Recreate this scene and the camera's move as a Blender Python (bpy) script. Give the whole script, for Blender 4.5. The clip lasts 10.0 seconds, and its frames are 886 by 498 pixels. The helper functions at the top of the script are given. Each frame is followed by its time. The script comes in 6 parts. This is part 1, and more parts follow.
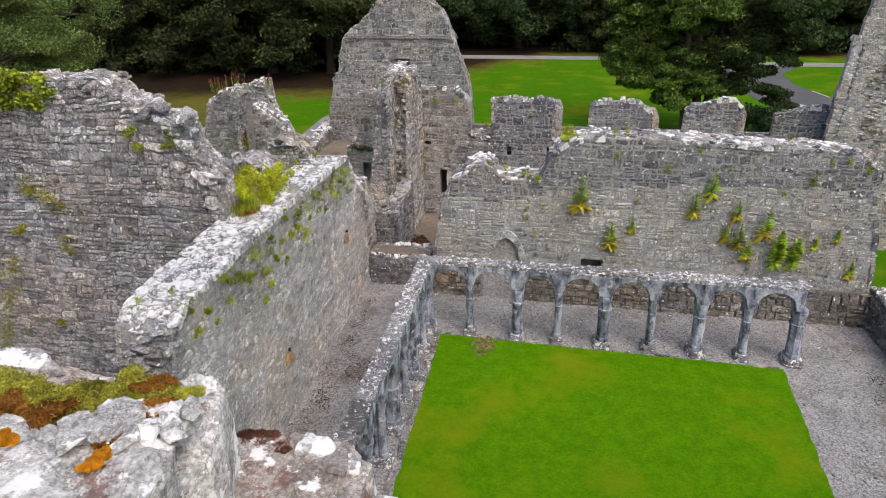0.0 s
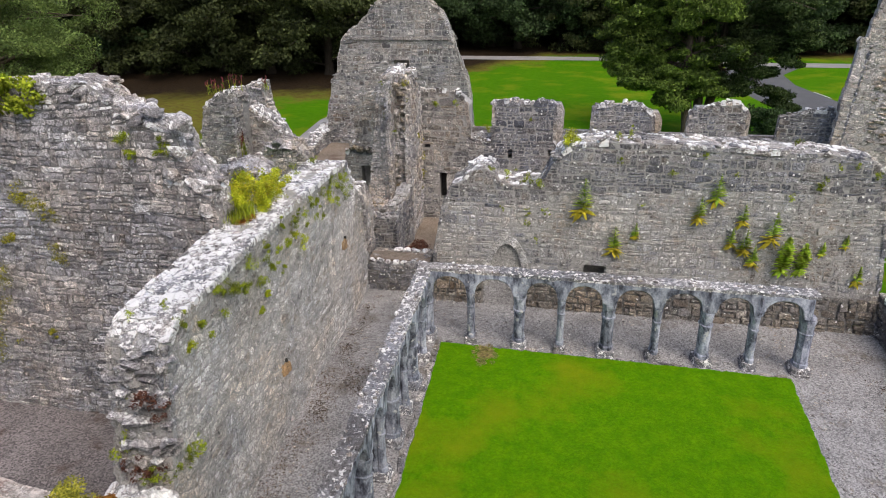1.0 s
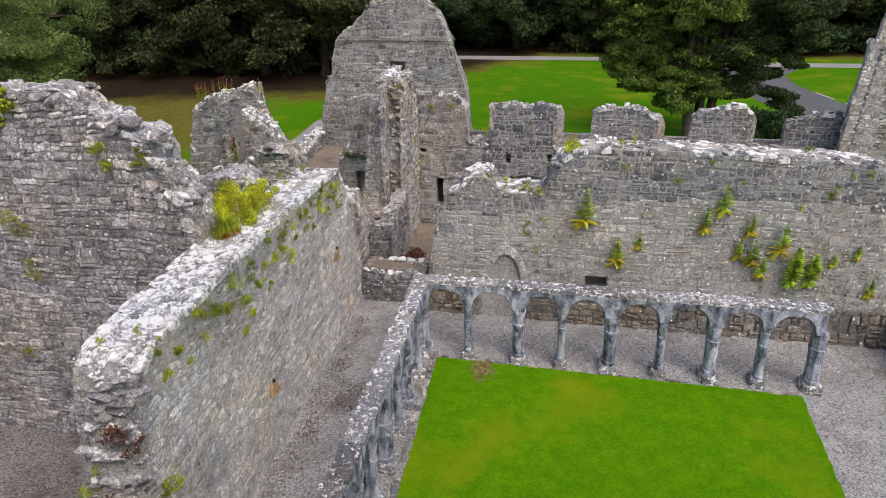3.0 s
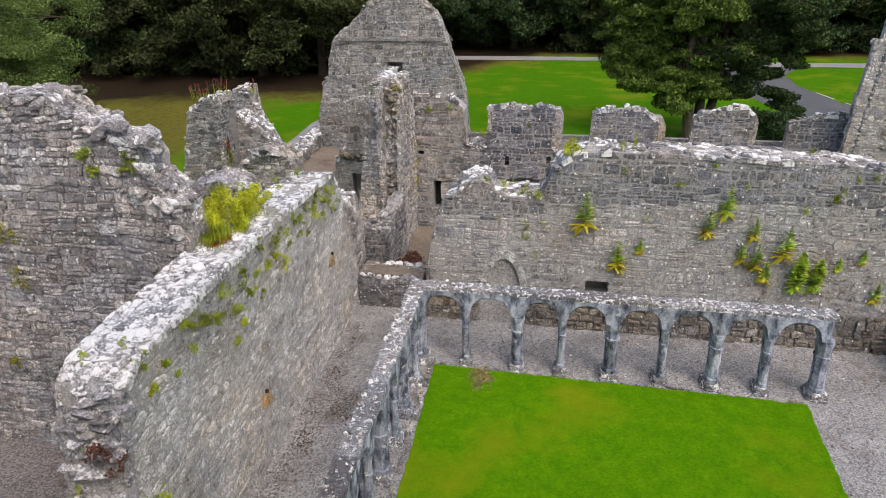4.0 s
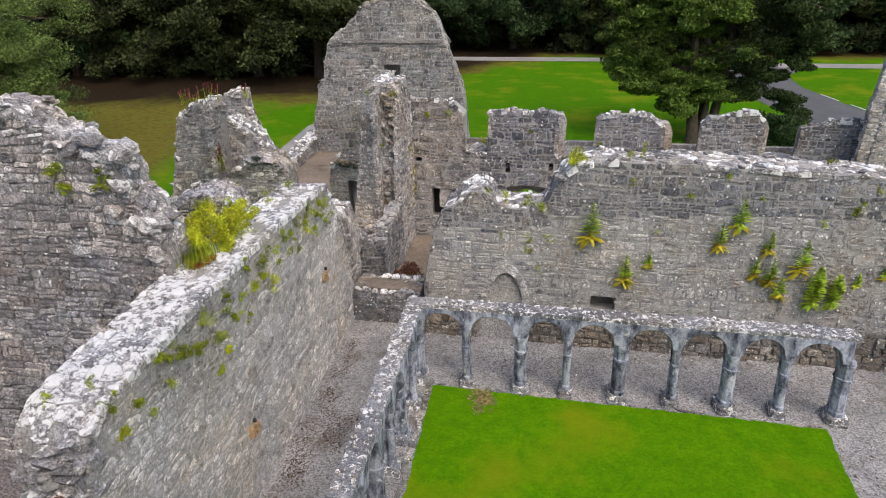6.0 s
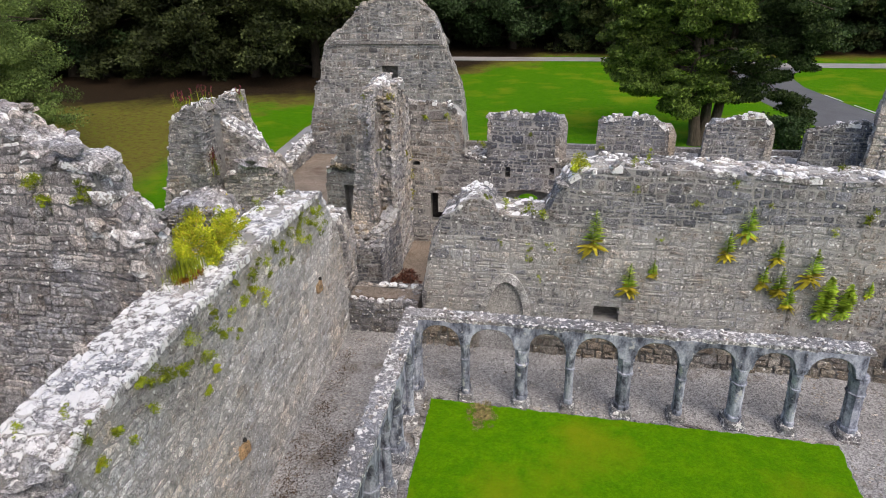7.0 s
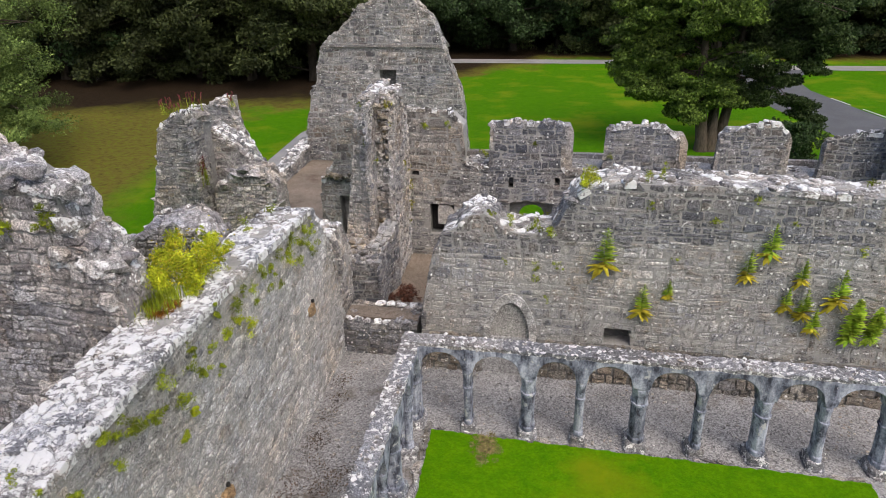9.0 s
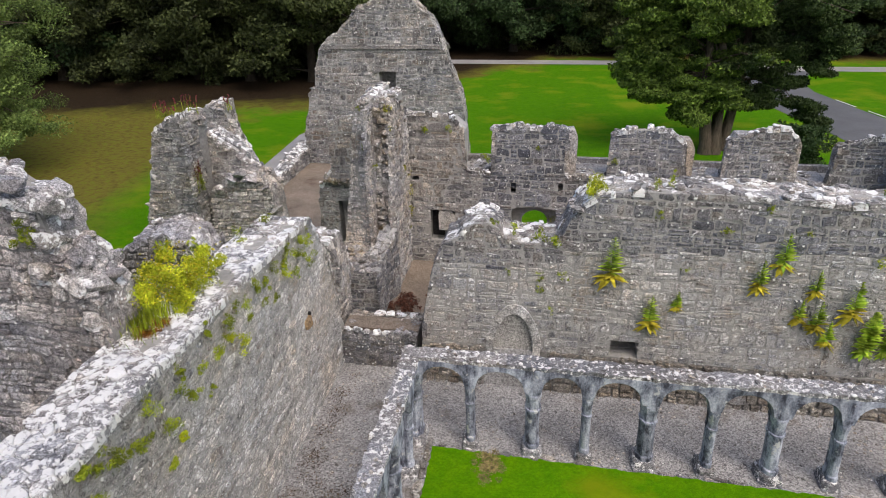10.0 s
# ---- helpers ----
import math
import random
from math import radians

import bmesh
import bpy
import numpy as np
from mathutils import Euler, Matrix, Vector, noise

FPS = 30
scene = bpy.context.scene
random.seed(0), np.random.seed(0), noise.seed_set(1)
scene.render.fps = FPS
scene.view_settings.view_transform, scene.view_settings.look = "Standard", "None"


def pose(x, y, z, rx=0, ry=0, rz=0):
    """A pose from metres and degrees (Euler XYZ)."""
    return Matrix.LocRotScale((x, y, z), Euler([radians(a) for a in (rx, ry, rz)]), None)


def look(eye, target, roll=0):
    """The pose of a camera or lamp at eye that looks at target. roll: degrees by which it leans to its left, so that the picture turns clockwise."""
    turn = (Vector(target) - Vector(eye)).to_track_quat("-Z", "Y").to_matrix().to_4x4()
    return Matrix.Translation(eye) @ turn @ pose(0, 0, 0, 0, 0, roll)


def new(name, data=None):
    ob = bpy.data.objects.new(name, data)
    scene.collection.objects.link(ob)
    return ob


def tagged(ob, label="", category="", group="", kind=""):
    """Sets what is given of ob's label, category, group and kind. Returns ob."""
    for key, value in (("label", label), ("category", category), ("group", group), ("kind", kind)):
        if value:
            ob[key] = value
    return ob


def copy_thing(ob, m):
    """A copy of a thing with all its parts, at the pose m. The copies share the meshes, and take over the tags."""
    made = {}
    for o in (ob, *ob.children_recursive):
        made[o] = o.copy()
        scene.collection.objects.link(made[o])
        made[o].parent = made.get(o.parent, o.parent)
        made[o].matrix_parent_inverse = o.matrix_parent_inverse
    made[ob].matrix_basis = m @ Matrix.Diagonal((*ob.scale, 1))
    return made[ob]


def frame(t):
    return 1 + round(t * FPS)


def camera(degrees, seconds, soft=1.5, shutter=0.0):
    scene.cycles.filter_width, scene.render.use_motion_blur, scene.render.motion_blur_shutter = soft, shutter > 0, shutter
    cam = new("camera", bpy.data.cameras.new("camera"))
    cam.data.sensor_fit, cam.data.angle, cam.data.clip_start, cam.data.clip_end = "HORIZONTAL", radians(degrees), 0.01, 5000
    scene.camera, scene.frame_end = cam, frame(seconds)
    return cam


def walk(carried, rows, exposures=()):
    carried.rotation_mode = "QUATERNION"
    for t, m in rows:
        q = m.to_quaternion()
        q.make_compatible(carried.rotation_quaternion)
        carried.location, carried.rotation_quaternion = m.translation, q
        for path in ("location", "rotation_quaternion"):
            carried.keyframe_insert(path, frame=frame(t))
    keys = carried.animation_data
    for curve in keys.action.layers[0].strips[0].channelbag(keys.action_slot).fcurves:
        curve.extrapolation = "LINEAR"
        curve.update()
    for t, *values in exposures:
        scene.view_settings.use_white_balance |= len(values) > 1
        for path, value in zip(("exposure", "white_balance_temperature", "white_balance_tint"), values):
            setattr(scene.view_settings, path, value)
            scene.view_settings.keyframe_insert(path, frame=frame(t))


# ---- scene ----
cam = camera(65.0, 10.0, 0.8)
PATH = [
    (0, (0.653, -2.158, 9.255), (0.251, -0.361, 8.475), -1.07),
    (0.5, (0.594, -1.96, 9.27), (0.194, -0.163, 8.489), -1.08),
    (1, (0.537, -1.789, 9.271), (0.138, 0.009, 8.491), -1.08),
    (1.5, (0.479, -1.585, 9.277), (0.08, 0.213, 8.496), -1.08),
    (2, (0.439, -1.365, 9.284), (0.044, 0.433, 8.502), -1.09),
    (2.5, (0.437, -1.191, 9.284), (0.042, 0.607, 8.501), -1.09),
    (4, (0.399, -0.672, 9.264), (0.008, 1.126, 8.481), -1.2),
    (4.5, (0.359, -0.479, 9.272), (-0.031, 1.319, 8.488), -1.2),
    (5, (0.321, -0.3, 9.262), (-0.069, 1.498, 8.477), -1.2),
    (5.5, (0.262, -0.063, 9.265), (-0.126, 1.736, 8.481), -1.2),
    (7, (0.121, 0.758, 9.283), (-0.264, 2.556, 8.496), -1.31),
    (7.5, (0.088, 1.011, 9.277), (-0.297, 2.809, 8.49), -1.31),
    (8, (0.024, 1.256, 9.263), (-0.36, 3.055, 8.478), -1.32),
    (8.5, (-0.065, 1.542, 9.259), (-0.447, 3.341, 8.475), -1.22),
    (9, (-0.139, 1.813, 9.265), (-0.521, 3.613, 8.48), -1.32),
    (9.5, (-0.215, 2.096, 9.287), (-0.596, 3.894, 8.5), -1.32),
    (10, (-0.278, 2.335, 9.272), (-0.659, 4.134, 8.487), -1.32),
]
walk(cam, [(t, look(eye, target, roll)) for t, eye, target, roll in PATH], [(0.0, 0.58), (1.0, 0.64), (10.0, 0.64)])

# ---- light ----
world = bpy.data.worlds.new("overcast_sky")
scene.world = world
world.use_nodes = True
wn = world.node_tree
sky = wn.nodes.new("ShaderNodeTexSky")
sky.sky_type = "NISHITA"
sky.sun_disc = False
sky.sun_elevation = radians(52)
sky.sun_rotation = radians(140)
sky.dust_density = 4.0
sky.air_density = 1.0
sky.ozone_density = 1.0
wn.links.new(sky.outputs["Color"], wn.nodes["Background"].inputs["Color"])
wn.nodes["Background"].inputs["Strength"].default_value = 0.15
sun_data = bpy.data.lights.new("sun", "SUN")
sun_data.energy = 0.9
sun_data.angle = radians(40)
sun_data.color = (1.0, 0.92, 0.84)
sun = new("sun", sun_data)
sun.matrix_world = look((30 * math.sin(radians(140)) , 30 * math.cos(radians(140)), 42), (0, 0, 0))


# ---- materials ----
class Tree:
    """A small wrapper to write node materials in few lines."""

    def __init__(self, name):
        self.mat = bpy.data.materials.new(name)
        self.mat.use_nodes = True
        self.nt = self.mat.node_tree
        self.bsdf = self.nt.nodes["Principled BSDF"]
        self.pos = self.nt.nodes.new("ShaderNodeNewGeometry")
        self.bsdf.inputs["Specular IOR Level"].default_value = 0.25

    def link(self, a, b):
        self.nt.links.new(a, b)

    def set(self, socket, value):
        if hasattr(value, "links"):
            self.link(value, socket)
        else:
            socket.default_value = value

    def noise(self, scale, detail=4.0, rough=0.55, stretch=None, offset=0.0):
        n = self.nt.nodes.new("ShaderNodeTexNoise")
        n.inputs["Scale"].default_value = scale
        n.inputs["Detail"].default_value = detail
        n.inputs["Roughness"].default_value = rough
        m = self.nt.nodes.new("ShaderNodeMapping")
        m.inputs["Location"].default_value = (offset, offset * 0.7, offset * 1.3)
        if stretch:
            m.inputs["Scale"].default_value = stretch
        self.link(self.pos.outputs["Position"], m.inputs["Vector"])
        self.link(m.outputs["Vector"], n.inputs["Vector"])
        return n.outputs["Fac"]

    def voronoi(self, scale, feature="F1", stretch=None, output="Distance"):
        n = self.nt.nodes.new("ShaderNodeTexVoronoi")
        n.feature = feature
        n.inputs["Scale"].default_value = scale
        m = self.nt.nodes.new("ShaderNodeMapping")
        if stretch:
            m.inputs["Scale"].default_value = stretch
        self.link(self.pos.outputs["Position"], m.inputs["Vector"])
        self.link(m.outputs["Vector"], n.inputs["Vector"])
        return n.outputs[output]

    def ramp(self, fac, stops):
        n = self.nt.nodes.new("ShaderNodeValToRGB")
        e = n.color_ramp.elements
        while len(e) < len(stops):
            e.new(0.5)
        for k, (p, c) in enumerate(stops):
            e[k].position = p
            e[k].color = (c, c, c, 1) if isinstance(c, (int, float)) else (*c, 1)
        self.link(fac, n.inputs["Fac"])
        return n.outputs["Color"]

    def mix(self, fac, a, b, mode="MIX"):
        n = self.nt.nodes.new("ShaderNodeMix")
        n.data_type, n.blend_type = "RGBA", mode
        self.set(n.inputs[0], fac)
        self.set(n.inputs[6], a if hasattr(a, "links") else (*a, 1))
        self.set(n.inputs[7], b if hasattr(b, "links") else (*b, 1))
        return n.outputs[2]

    def math(self, op, a, b=0.0):
        n = self.nt.nodes.new("ShaderNodeMath")
        n.operation = op
        self.set(n.inputs[0], a)
        self.set(n.inputs[1], b)
        return n.outputs[0]

    def piece(self):
        """A random number for each piece, be it an object or an island of a joined mesh."""
        o = self.nt.nodes.new("ShaderNodeObjectInfo")
        return self.math("FRACT", self.math("ADD", o.outputs["Random"], self.pos.outputs["Random Per Island"]))

    def bump(self, height, strength, distance):
        n = self.nt.nodes.new("ShaderNodeBump")
        n.inputs["Strength"].default_value = strength
        n.inputs["Distance"].default_value = distance
        self.link(height, n.inputs["Height"])
        self.link(n.outputs["Normal"], self.bsdf.inputs["Normal"])

    def done(self, color, rough=0.9):
        self.set(self.bsdf.inputs["Base Color"], color)
        self.set(self.bsdf.inputs["Roughness"], rough)
        return self.mat


DULL = (0.81, 0.81, 0.81)  # even factor lowering base colours against the raised exposure


def stone_material(name, tones, lichen, stain=(0.2, 0.13, 0.07), stain_at=0.6, scale=1.0, moss=0.0, dots=0.75, patch=5.5, vary=0.06, smear=0.0):
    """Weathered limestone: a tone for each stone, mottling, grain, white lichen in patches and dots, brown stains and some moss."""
    t = Tree(name)
    n = len(tones) - 1
    base = t.ramp(t.piece(), [(k / n, tuple(min(0.8, 1.04 * v) for v in c)) for k, c in enumerate(tones)])
    base = t.mix(1.0, base, t.ramp(t.math("FRACT", t.math("MULTIPLY", t.piece(), 7.31)), [(0.0, 0.8), (0.5, 1.0), (1.0, 1.2)]), "MULTIPLY")
    base = t.mix(1.0, base, t.ramp(t.noise(6.0 * scale, 6.0, 0.75), [(0.36, 0.68), (0.5, 1.0), (0.64, 1.36)]), "MULTIPLY")
    base = t.mix(1.0, base, t.ramp(t.noise(34.0 * scale, 4.0, 0.85, offset=2.0), [(0.4, 0.55), (0.6, 1.5)]), "MULTIPLY")
    base = t.mix(1.0, base, t.ramp(t.noise(85.0 * scale, 3.0, 0.8, offset=41.0), [(0.4, 0.68), (0.6, 1.34)]), "MULTIPLY")
    base = t.mix(1.0, base, t.ramp(t.noise(0.55, 3.0), [(0.33, 0.72), (0.68, 1.22)]), "MULTIPLY")
    base = t.mix(1.0, base, t.ramp(t.noise(0.6, 5.0, 0.65, offset=17.0), [(0.38, (0.94, 0.98, 1.06)), (0.5, (1.0, 1.0, 1.02)), (0.64, (1.07, 1.0, 0.93))]), "MULTIPLY")
    st = t.ramp(t.noise(1.1, 6.0, 0.7, offset=7.0), [(stain_at + 0.03, 0.0), (stain_at + 0.17, 0.4)])
    base = t.mix(st, base, stain)
    crack = t.ramp(t.noise(8.0 * scale, 8.0, 0.7, offset=13.0), [(0.475, 0.0), (0.5, 0.9), (0.525, 0.0)])
    base = t.mix(crack, base, (0.02, 0.018, 0.017))
    if smear > 0:
        sm = t.ramp(t.noise(4.5 * scale, 9.0, 0.78, offset=51.0), [(0.62 - smear, 0.0), (0.7 - smear, 0.75)])
        base = t.mix(sm, base, t.ramp(t.noise(40.0, 4.0, 0.8, offset=8.0), [(0.35, (0.27, 0.26, 0.245)), (0.65, (0.55, 0.535, 0.51))]))
    if moss > 0:
        ms = t.ramp(t.noise(2.3, 6.0, 0.7, offset=21.0), [(0.72 - moss, 0.0), (0.84 - moss, 0.75)])
        base = t.mix(ms, base, (0.085, 0.1, 0.02))
    each = t.math("MULTIPLY", t.math("SUBTRACT", t.math("FRACT", t.math("MULTIPLY", t.piece(), 3.7)), 0.5), vary)
    li = t.ramp(t.math("ADD", t.noise(patch * scale, 8.0, 0.74, offset=3.0), each), [(0.66 - lichen, 0.0), (0.69 - lichen, 0.9)])
    base = t.mix(li, base, (0.86, 0.855, 0.85))
    spot = t.math("LESS_THAN", t.math("ADD", t.voronoi(9.0 * scale), t.math("MULTIPLY", t.math("SUBTRACT", t.noise(22.0 * scale, 4.0, 0.7, offset=6.0), 0.5), 1.1)), 0.2)
    gate = t.math("GREATER_THAN", t.math("ADD", t.voronoi(9.0 * scale, output="Color"), t.math("MULTIPLY", t.noise(1.2, 3.0, offset=31.0), 0.5)), dots + 0.25)
    base = t.mix(t.math("MULTIPLY", t.math("MULTIPLY", spot, gate), 0.85), base, (0.8, 0.8, 0.78))
    t.bump(t.noise(28.0 * scale, 7.0, 0.78), 1.0, 0.035)
    return t.done(base, 0.92)


GREYS = [(0.173, 0.165, 0.166), (0.265, 0.251, 0.238), (0.357, 0.331, 0.305), (0.207, 0.199, 0.199), (0.414, 0.388, 0.354), (0.288, 0.257, 0.221)]
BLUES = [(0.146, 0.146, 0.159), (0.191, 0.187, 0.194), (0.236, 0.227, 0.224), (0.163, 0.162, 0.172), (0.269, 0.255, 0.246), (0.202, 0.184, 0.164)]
WARMS = [(0.38, 0.365, 0.34), (0.48, 0.46, 0.43), (0.57, 0.547, 0.51), (0.43, 0.41, 0.383), (0.62, 0.596, 0.558), (0.45, 0.4, 0.344)]
PURPLES = [(0.242, 0.23, 0.235), (0.364, 0.344, 0.342), (0.455, 0.432, 0.42), (0.293, 0.28, 0.285), (0.525, 0.5, 0.48), (0.364, 0.328, 0.304)]
M_GREY = stone_material("grey_limestone", GREYS, 0.03, smear=0.06)
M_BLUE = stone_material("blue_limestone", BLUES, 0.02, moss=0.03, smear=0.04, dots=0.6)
M_WARM = stone_material("pale_limestone", WARMS, 0.03, smear=0.1)
M_DARK = stone_material("dark_limestone", [(0.112, 0.115, 0.132), (0.168, 0.168, 0.181), (0.207, 0.202, 0.208), (0.134, 0.137, 0.152), (0.246, 0.237, 0.235), (0.179, 0.166, 0.157)], 0.03, moss=0.03, dots=0.7, smear=0.03)
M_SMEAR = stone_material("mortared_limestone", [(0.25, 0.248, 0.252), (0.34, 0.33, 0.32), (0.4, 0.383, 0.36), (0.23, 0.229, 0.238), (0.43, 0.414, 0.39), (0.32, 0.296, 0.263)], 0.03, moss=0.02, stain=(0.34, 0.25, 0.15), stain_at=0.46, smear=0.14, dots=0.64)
M_PURPLE = stone_material("weathered_limestone", PURPLES, 0.03, stain_at=0.53, smear=0.06, dots=0.68)
M_CAP = stone_material("lichened_limestone", GREYS, 0.145, moss=0.05, dots=0.58, patch=9.0, vary=0.22)
M_CAP_DARK = stone_material("dark_capping", GREYS, 0.13, moss=0.04, dots=0.56, patch=7.0, vary=0.28)
M_CAPPED = stone_material("spotted_limestone", PURPLES, 0.06, dots=0.5, vary=0.2, moss=0.04)
M_CAP_PALE = stone_material("whitened_capping", [(0.26, 0.25, 0.255), (0.38, 0.37, 0.365), (0.5, 0.485, 0.48), (0.32, 0.31, 0.31)], 0.175, moss=0.03, dots=0.56, patch=7.5, vary=0.1)
M_OCHRE = stone_material("ochre_stone", [(0.36, 0.24, 0.13), (0.42, 0.28, 0.15)], 0.0, dots=1.5)
# near-black stand-in for the shade inside holes
M_HOLE_SHADE = stone_material("recess_shade", [(0.03, 0.028, 0.026), (0.04, 0.037, 0.034)], -0.3, dots=2.0)
M_WHITE = stone_material("whitened_stone", [(0.42, 0.41, 0.4), (0.6, 0.59, 0.57)], 0.2)
M_BROWN = stone_material("sooty_brown_rubble", [(0.24, 0.2, 0.15), (0.36, 0.31, 0.24), (0.44, 0.39, 0.31), (0.3, 0.27, 0.23), (0.2, 0.18, 0.16)], 0.0, smear=0.05, stain=(0.3, 0.2, 0.07), stain_at=0.46)
M_TOWER = stone_material("tower_limestone", [(0.274, 0.262, 0.268), (0.388, 0.365, 0.342), (0.456, 0.422, 0.388), (0.319, 0.302, 0.296), (0.513, 0.484, 0.445), (0.376, 0.331, 0.285)], 0.03, smear=0.06, stain_at=0.5, dots=0.7)
M_GABLE = stone_material("gable_limestone", [(0.14, 0.135, 0.14), (0.24, 0.23, 0.225), (0.33, 0.31, 0.29), (0.18, 0.172, 0.175), (0.38, 0.36, 0.34), (0.23, 0.2, 0.18)], 0.035, smear=0.05, stain_at=0.52, dots=0.66)
M_DRESSED = stone_material("dressed_pale_stone", [(0.42, 0.4, 0.365), (0.5, 0.475, 0.44)], 0.0, dots=1.2)


def near_material(name, tones, crust, rust):
    """Rock close by: mottled grey with white crusts, orange lichen and rusty veins."""
    t = Tree(name)
    c = t.ramp(t.noise(4.0, 7.0, 0.7), [(0.36, tones[0]), (0.5, tones[1]), (0.64, tones[2])])
    c = t.mix(1.0, c, t.ramp(t.piece(), [(0.0, 0.85), (1.0, 1.12)]), "MULTIPLY")
    c = t.mix(1.0, c, t.ramp(t.noise(70.0, 6.0, 0.8), [(0.38, 0.62), (0.62, 1.36)]), "MULTIPLY")
    c = t.mix(1.0, c, t.ramp(t.noise(16.0, 6.0, 0.75, offset=23.0), [(0.38, 0.72), (0.62, 1.22)]), "MULTIPLY")
    c = t.mix(t.ramp(t.noise(6.0, 9.0, 0.78, offset=9.0), [(rust, 0.0), (rust + 0.05, 0.85)]), c, (0.2, 0.105, 0.08))
    c = t.mix(t.ramp(t.noise(11.0, 9.0, 0.75, offset=14.0), [(0.475, 0.0), (0.5, 0.7), (0.525, 0.0)]), c, (0.09, 0.075, 0.065))
    c = t.mix(t.ramp(t.noise(8.0, 8.0, 0.64, offset=3.0), [(crust, 0.0), (crust + 0.03, 0.92)]), c, (0.86, 0.85, 0.83))
    c = t.mix(t.ramp(t.noise(90.0, 3.0, 0.6, offset=5.0), [(0.66, 0.0), (0.69, 0.8)]), c, (0.75, 0.74, 0.72))
    c = t.mix(t.ramp(t.noise(7.0, 5.0, 0.55, offset=17.0), [(0.71, 0.0), (0.725, 0.95)]), c, (0.75, 0.3, 0.015))
    t.bump(t.noise(34.0, 9.0, 0.75), 0.8, 0.014)
    return t.done(c, 0.9)


M_NEAR = near_material("lichened_rock", ((0.399, 0.391, 0.377), (0.551, 0.539, 0.52), (0.665, 0.642, 0.616)), 0.57, 0.57)
M_NEAR_BROWN = near_material("rusty_rock", ((0.286, 0.252, 0.226), (0.445, 0.4, 0.367), (0.571, 0.52, 0.48)), 0.605, 0.5)
M_NEAR_WHITE = near_material("whitened_rock", ((0.34, 0.33, 0.32), (0.46, 0.45, 0.44), (0.56, 0.55, 0.53)), 0.5, 0.62)


def mortar_material(name, a, b):
    t = Tree(name)
    c = t.ramp(t.noise(9.0, 8.0, 0.72), [(0.3, a), (0.7, b)])
    v = t.voronoi(7.0, stretch=(1, 1, 1.9), output="Color")
    c = t.mix(0.35, c, t.ramp(v, [(0.1, (0.1, 0.1, 0.1)), (0.9, (0.4, 0.38, 0.36))]))
    li = t.ramp(t.noise(6.0, 5.0, 0.62, offset=3.0), [(0.62, 0.0), (0.68, 0.8)])
    c = t.mix(li, c, (0.55, 0.54, 0.52))
    t.bump(t.noise(24.0, 8.0, 0.75), 0.8, 0.04)
    return t.done(t.mix(1.0, c, DULL, "MULTIPLY"), 0.95)


M_MORTAR = mortar_material("lime_mortar", (0.38, 0.37, 0.35), (0.66, 0.64, 0.61))
M_MORTAR_WARM = mortar_material("pale_mortar", (0.4, 0.385, 0.36), (0.66, 0.635, 0.59))
M_MORTAR_OLD = mortar_material("weathered_mortar", (0.34, 0.33, 0.31), (0.62, 0.6, 0.57))
M_MORTAR_MID = mortar_material("grey_mortar", (0.2, 0.195, 0.19), (0.44, 0.425, 0.41))
# dark mortar for joints; on recess backs its tone also stands for shade
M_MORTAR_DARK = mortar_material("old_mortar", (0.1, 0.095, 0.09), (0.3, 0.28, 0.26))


def carved_material():
    t = Tree("carved_limestone")
    c = t.ramp(t.noise(3.2, 7.0, 0.7, stretch=(1.6, 1.6, 0.8)), [(0.38, (0.05, 0.053, 0.075)), (0.47, (0.2, 0.218, 0.278)), (0.6, (0.45, 0.475, 0.56))])
    c = t.mix(1.0, c, t.ramp(t.noise(28.0, 4.0, 0.8, offset=2.0), [(0.28, 0.6), (0.72, 1.4)]), "MULTIPLY")
    c = t.mix(1.0, c, t.ramp(t.piece(), [(0.0, 0.75), (1.0, 1.25)]), "MULTIPLY")
    li = t.ramp(t.noise(5.0, 6.0, 0.66, offset=3.0), [(0.6, 0.0), (0.64, 0.85)])
    c = t.mix(li, c, (0.58, 0.58, 0.58))
    t.bump(t.noise(30.0, 6.0, 0.7), 0.5, 0.015)
    return t.done(t.mix(1.0, c, DULL, "MULTIPLY"), 0.75)


M_CARVED = carved_material()
M_COPING = stone_material("arcade_coping", [(0.17, 0.172, 0.185), (0.25, 0.25, 0.262), (0.32, 0.315, 0.32)], 0.115, scale=1.7, dots=0.72)


def gravel_material(name, dark, light, earth, earth_at):
    t = Tree(name)
    c = t.ramp(t.voronoi(38.0, output="Color"), [(0.15, dark), (0.85, light)])
    c = t.mix(1.0, c, t.ramp(t.noise(0.8, 4.0), [(0.3, 0.75), (0.7, 1.2)]), "MULTIPLY")
    e = t.ramp(t.noise(0.7, 5.0, 0.65, offset=11.0), [(earth_at, 0.0), (earth_at + 0.12, 0.85)])
    c = t.mix(e, c, earth)
    t.bump(t.voronoi(38.0), 0.7, 0.015)
    return t.done(t.mix(1.0, c, DULL, "MULTIPLY"), 0.95)


M_GRAVEL = gravel_material("grey_gravel", (0.155, 0.151, 0.153), (0.49, 0.478, 0.476), (0.16, 0.13, 0.105), 0.57)
M_PEBBLED = gravel_material("pebbled_mortar", (0.2, 0.19, 0.18), (0.52, 0.5, 0.47), (0.2, 0.18, 0.15), 0.6)
M_EARTH = gravel_material("trodden_earth", (0.16, 0.125, 0.095), (0.34, 0.28, 0.23), (0.13, 0.08, 0.05), 0.58)
M_DIRT = gravel_material("dark_gravel", (0.08, 0.073, 0.072), (0.34, 0.3, 0.295), (0.08, 0.05, 0.03), 0.55)


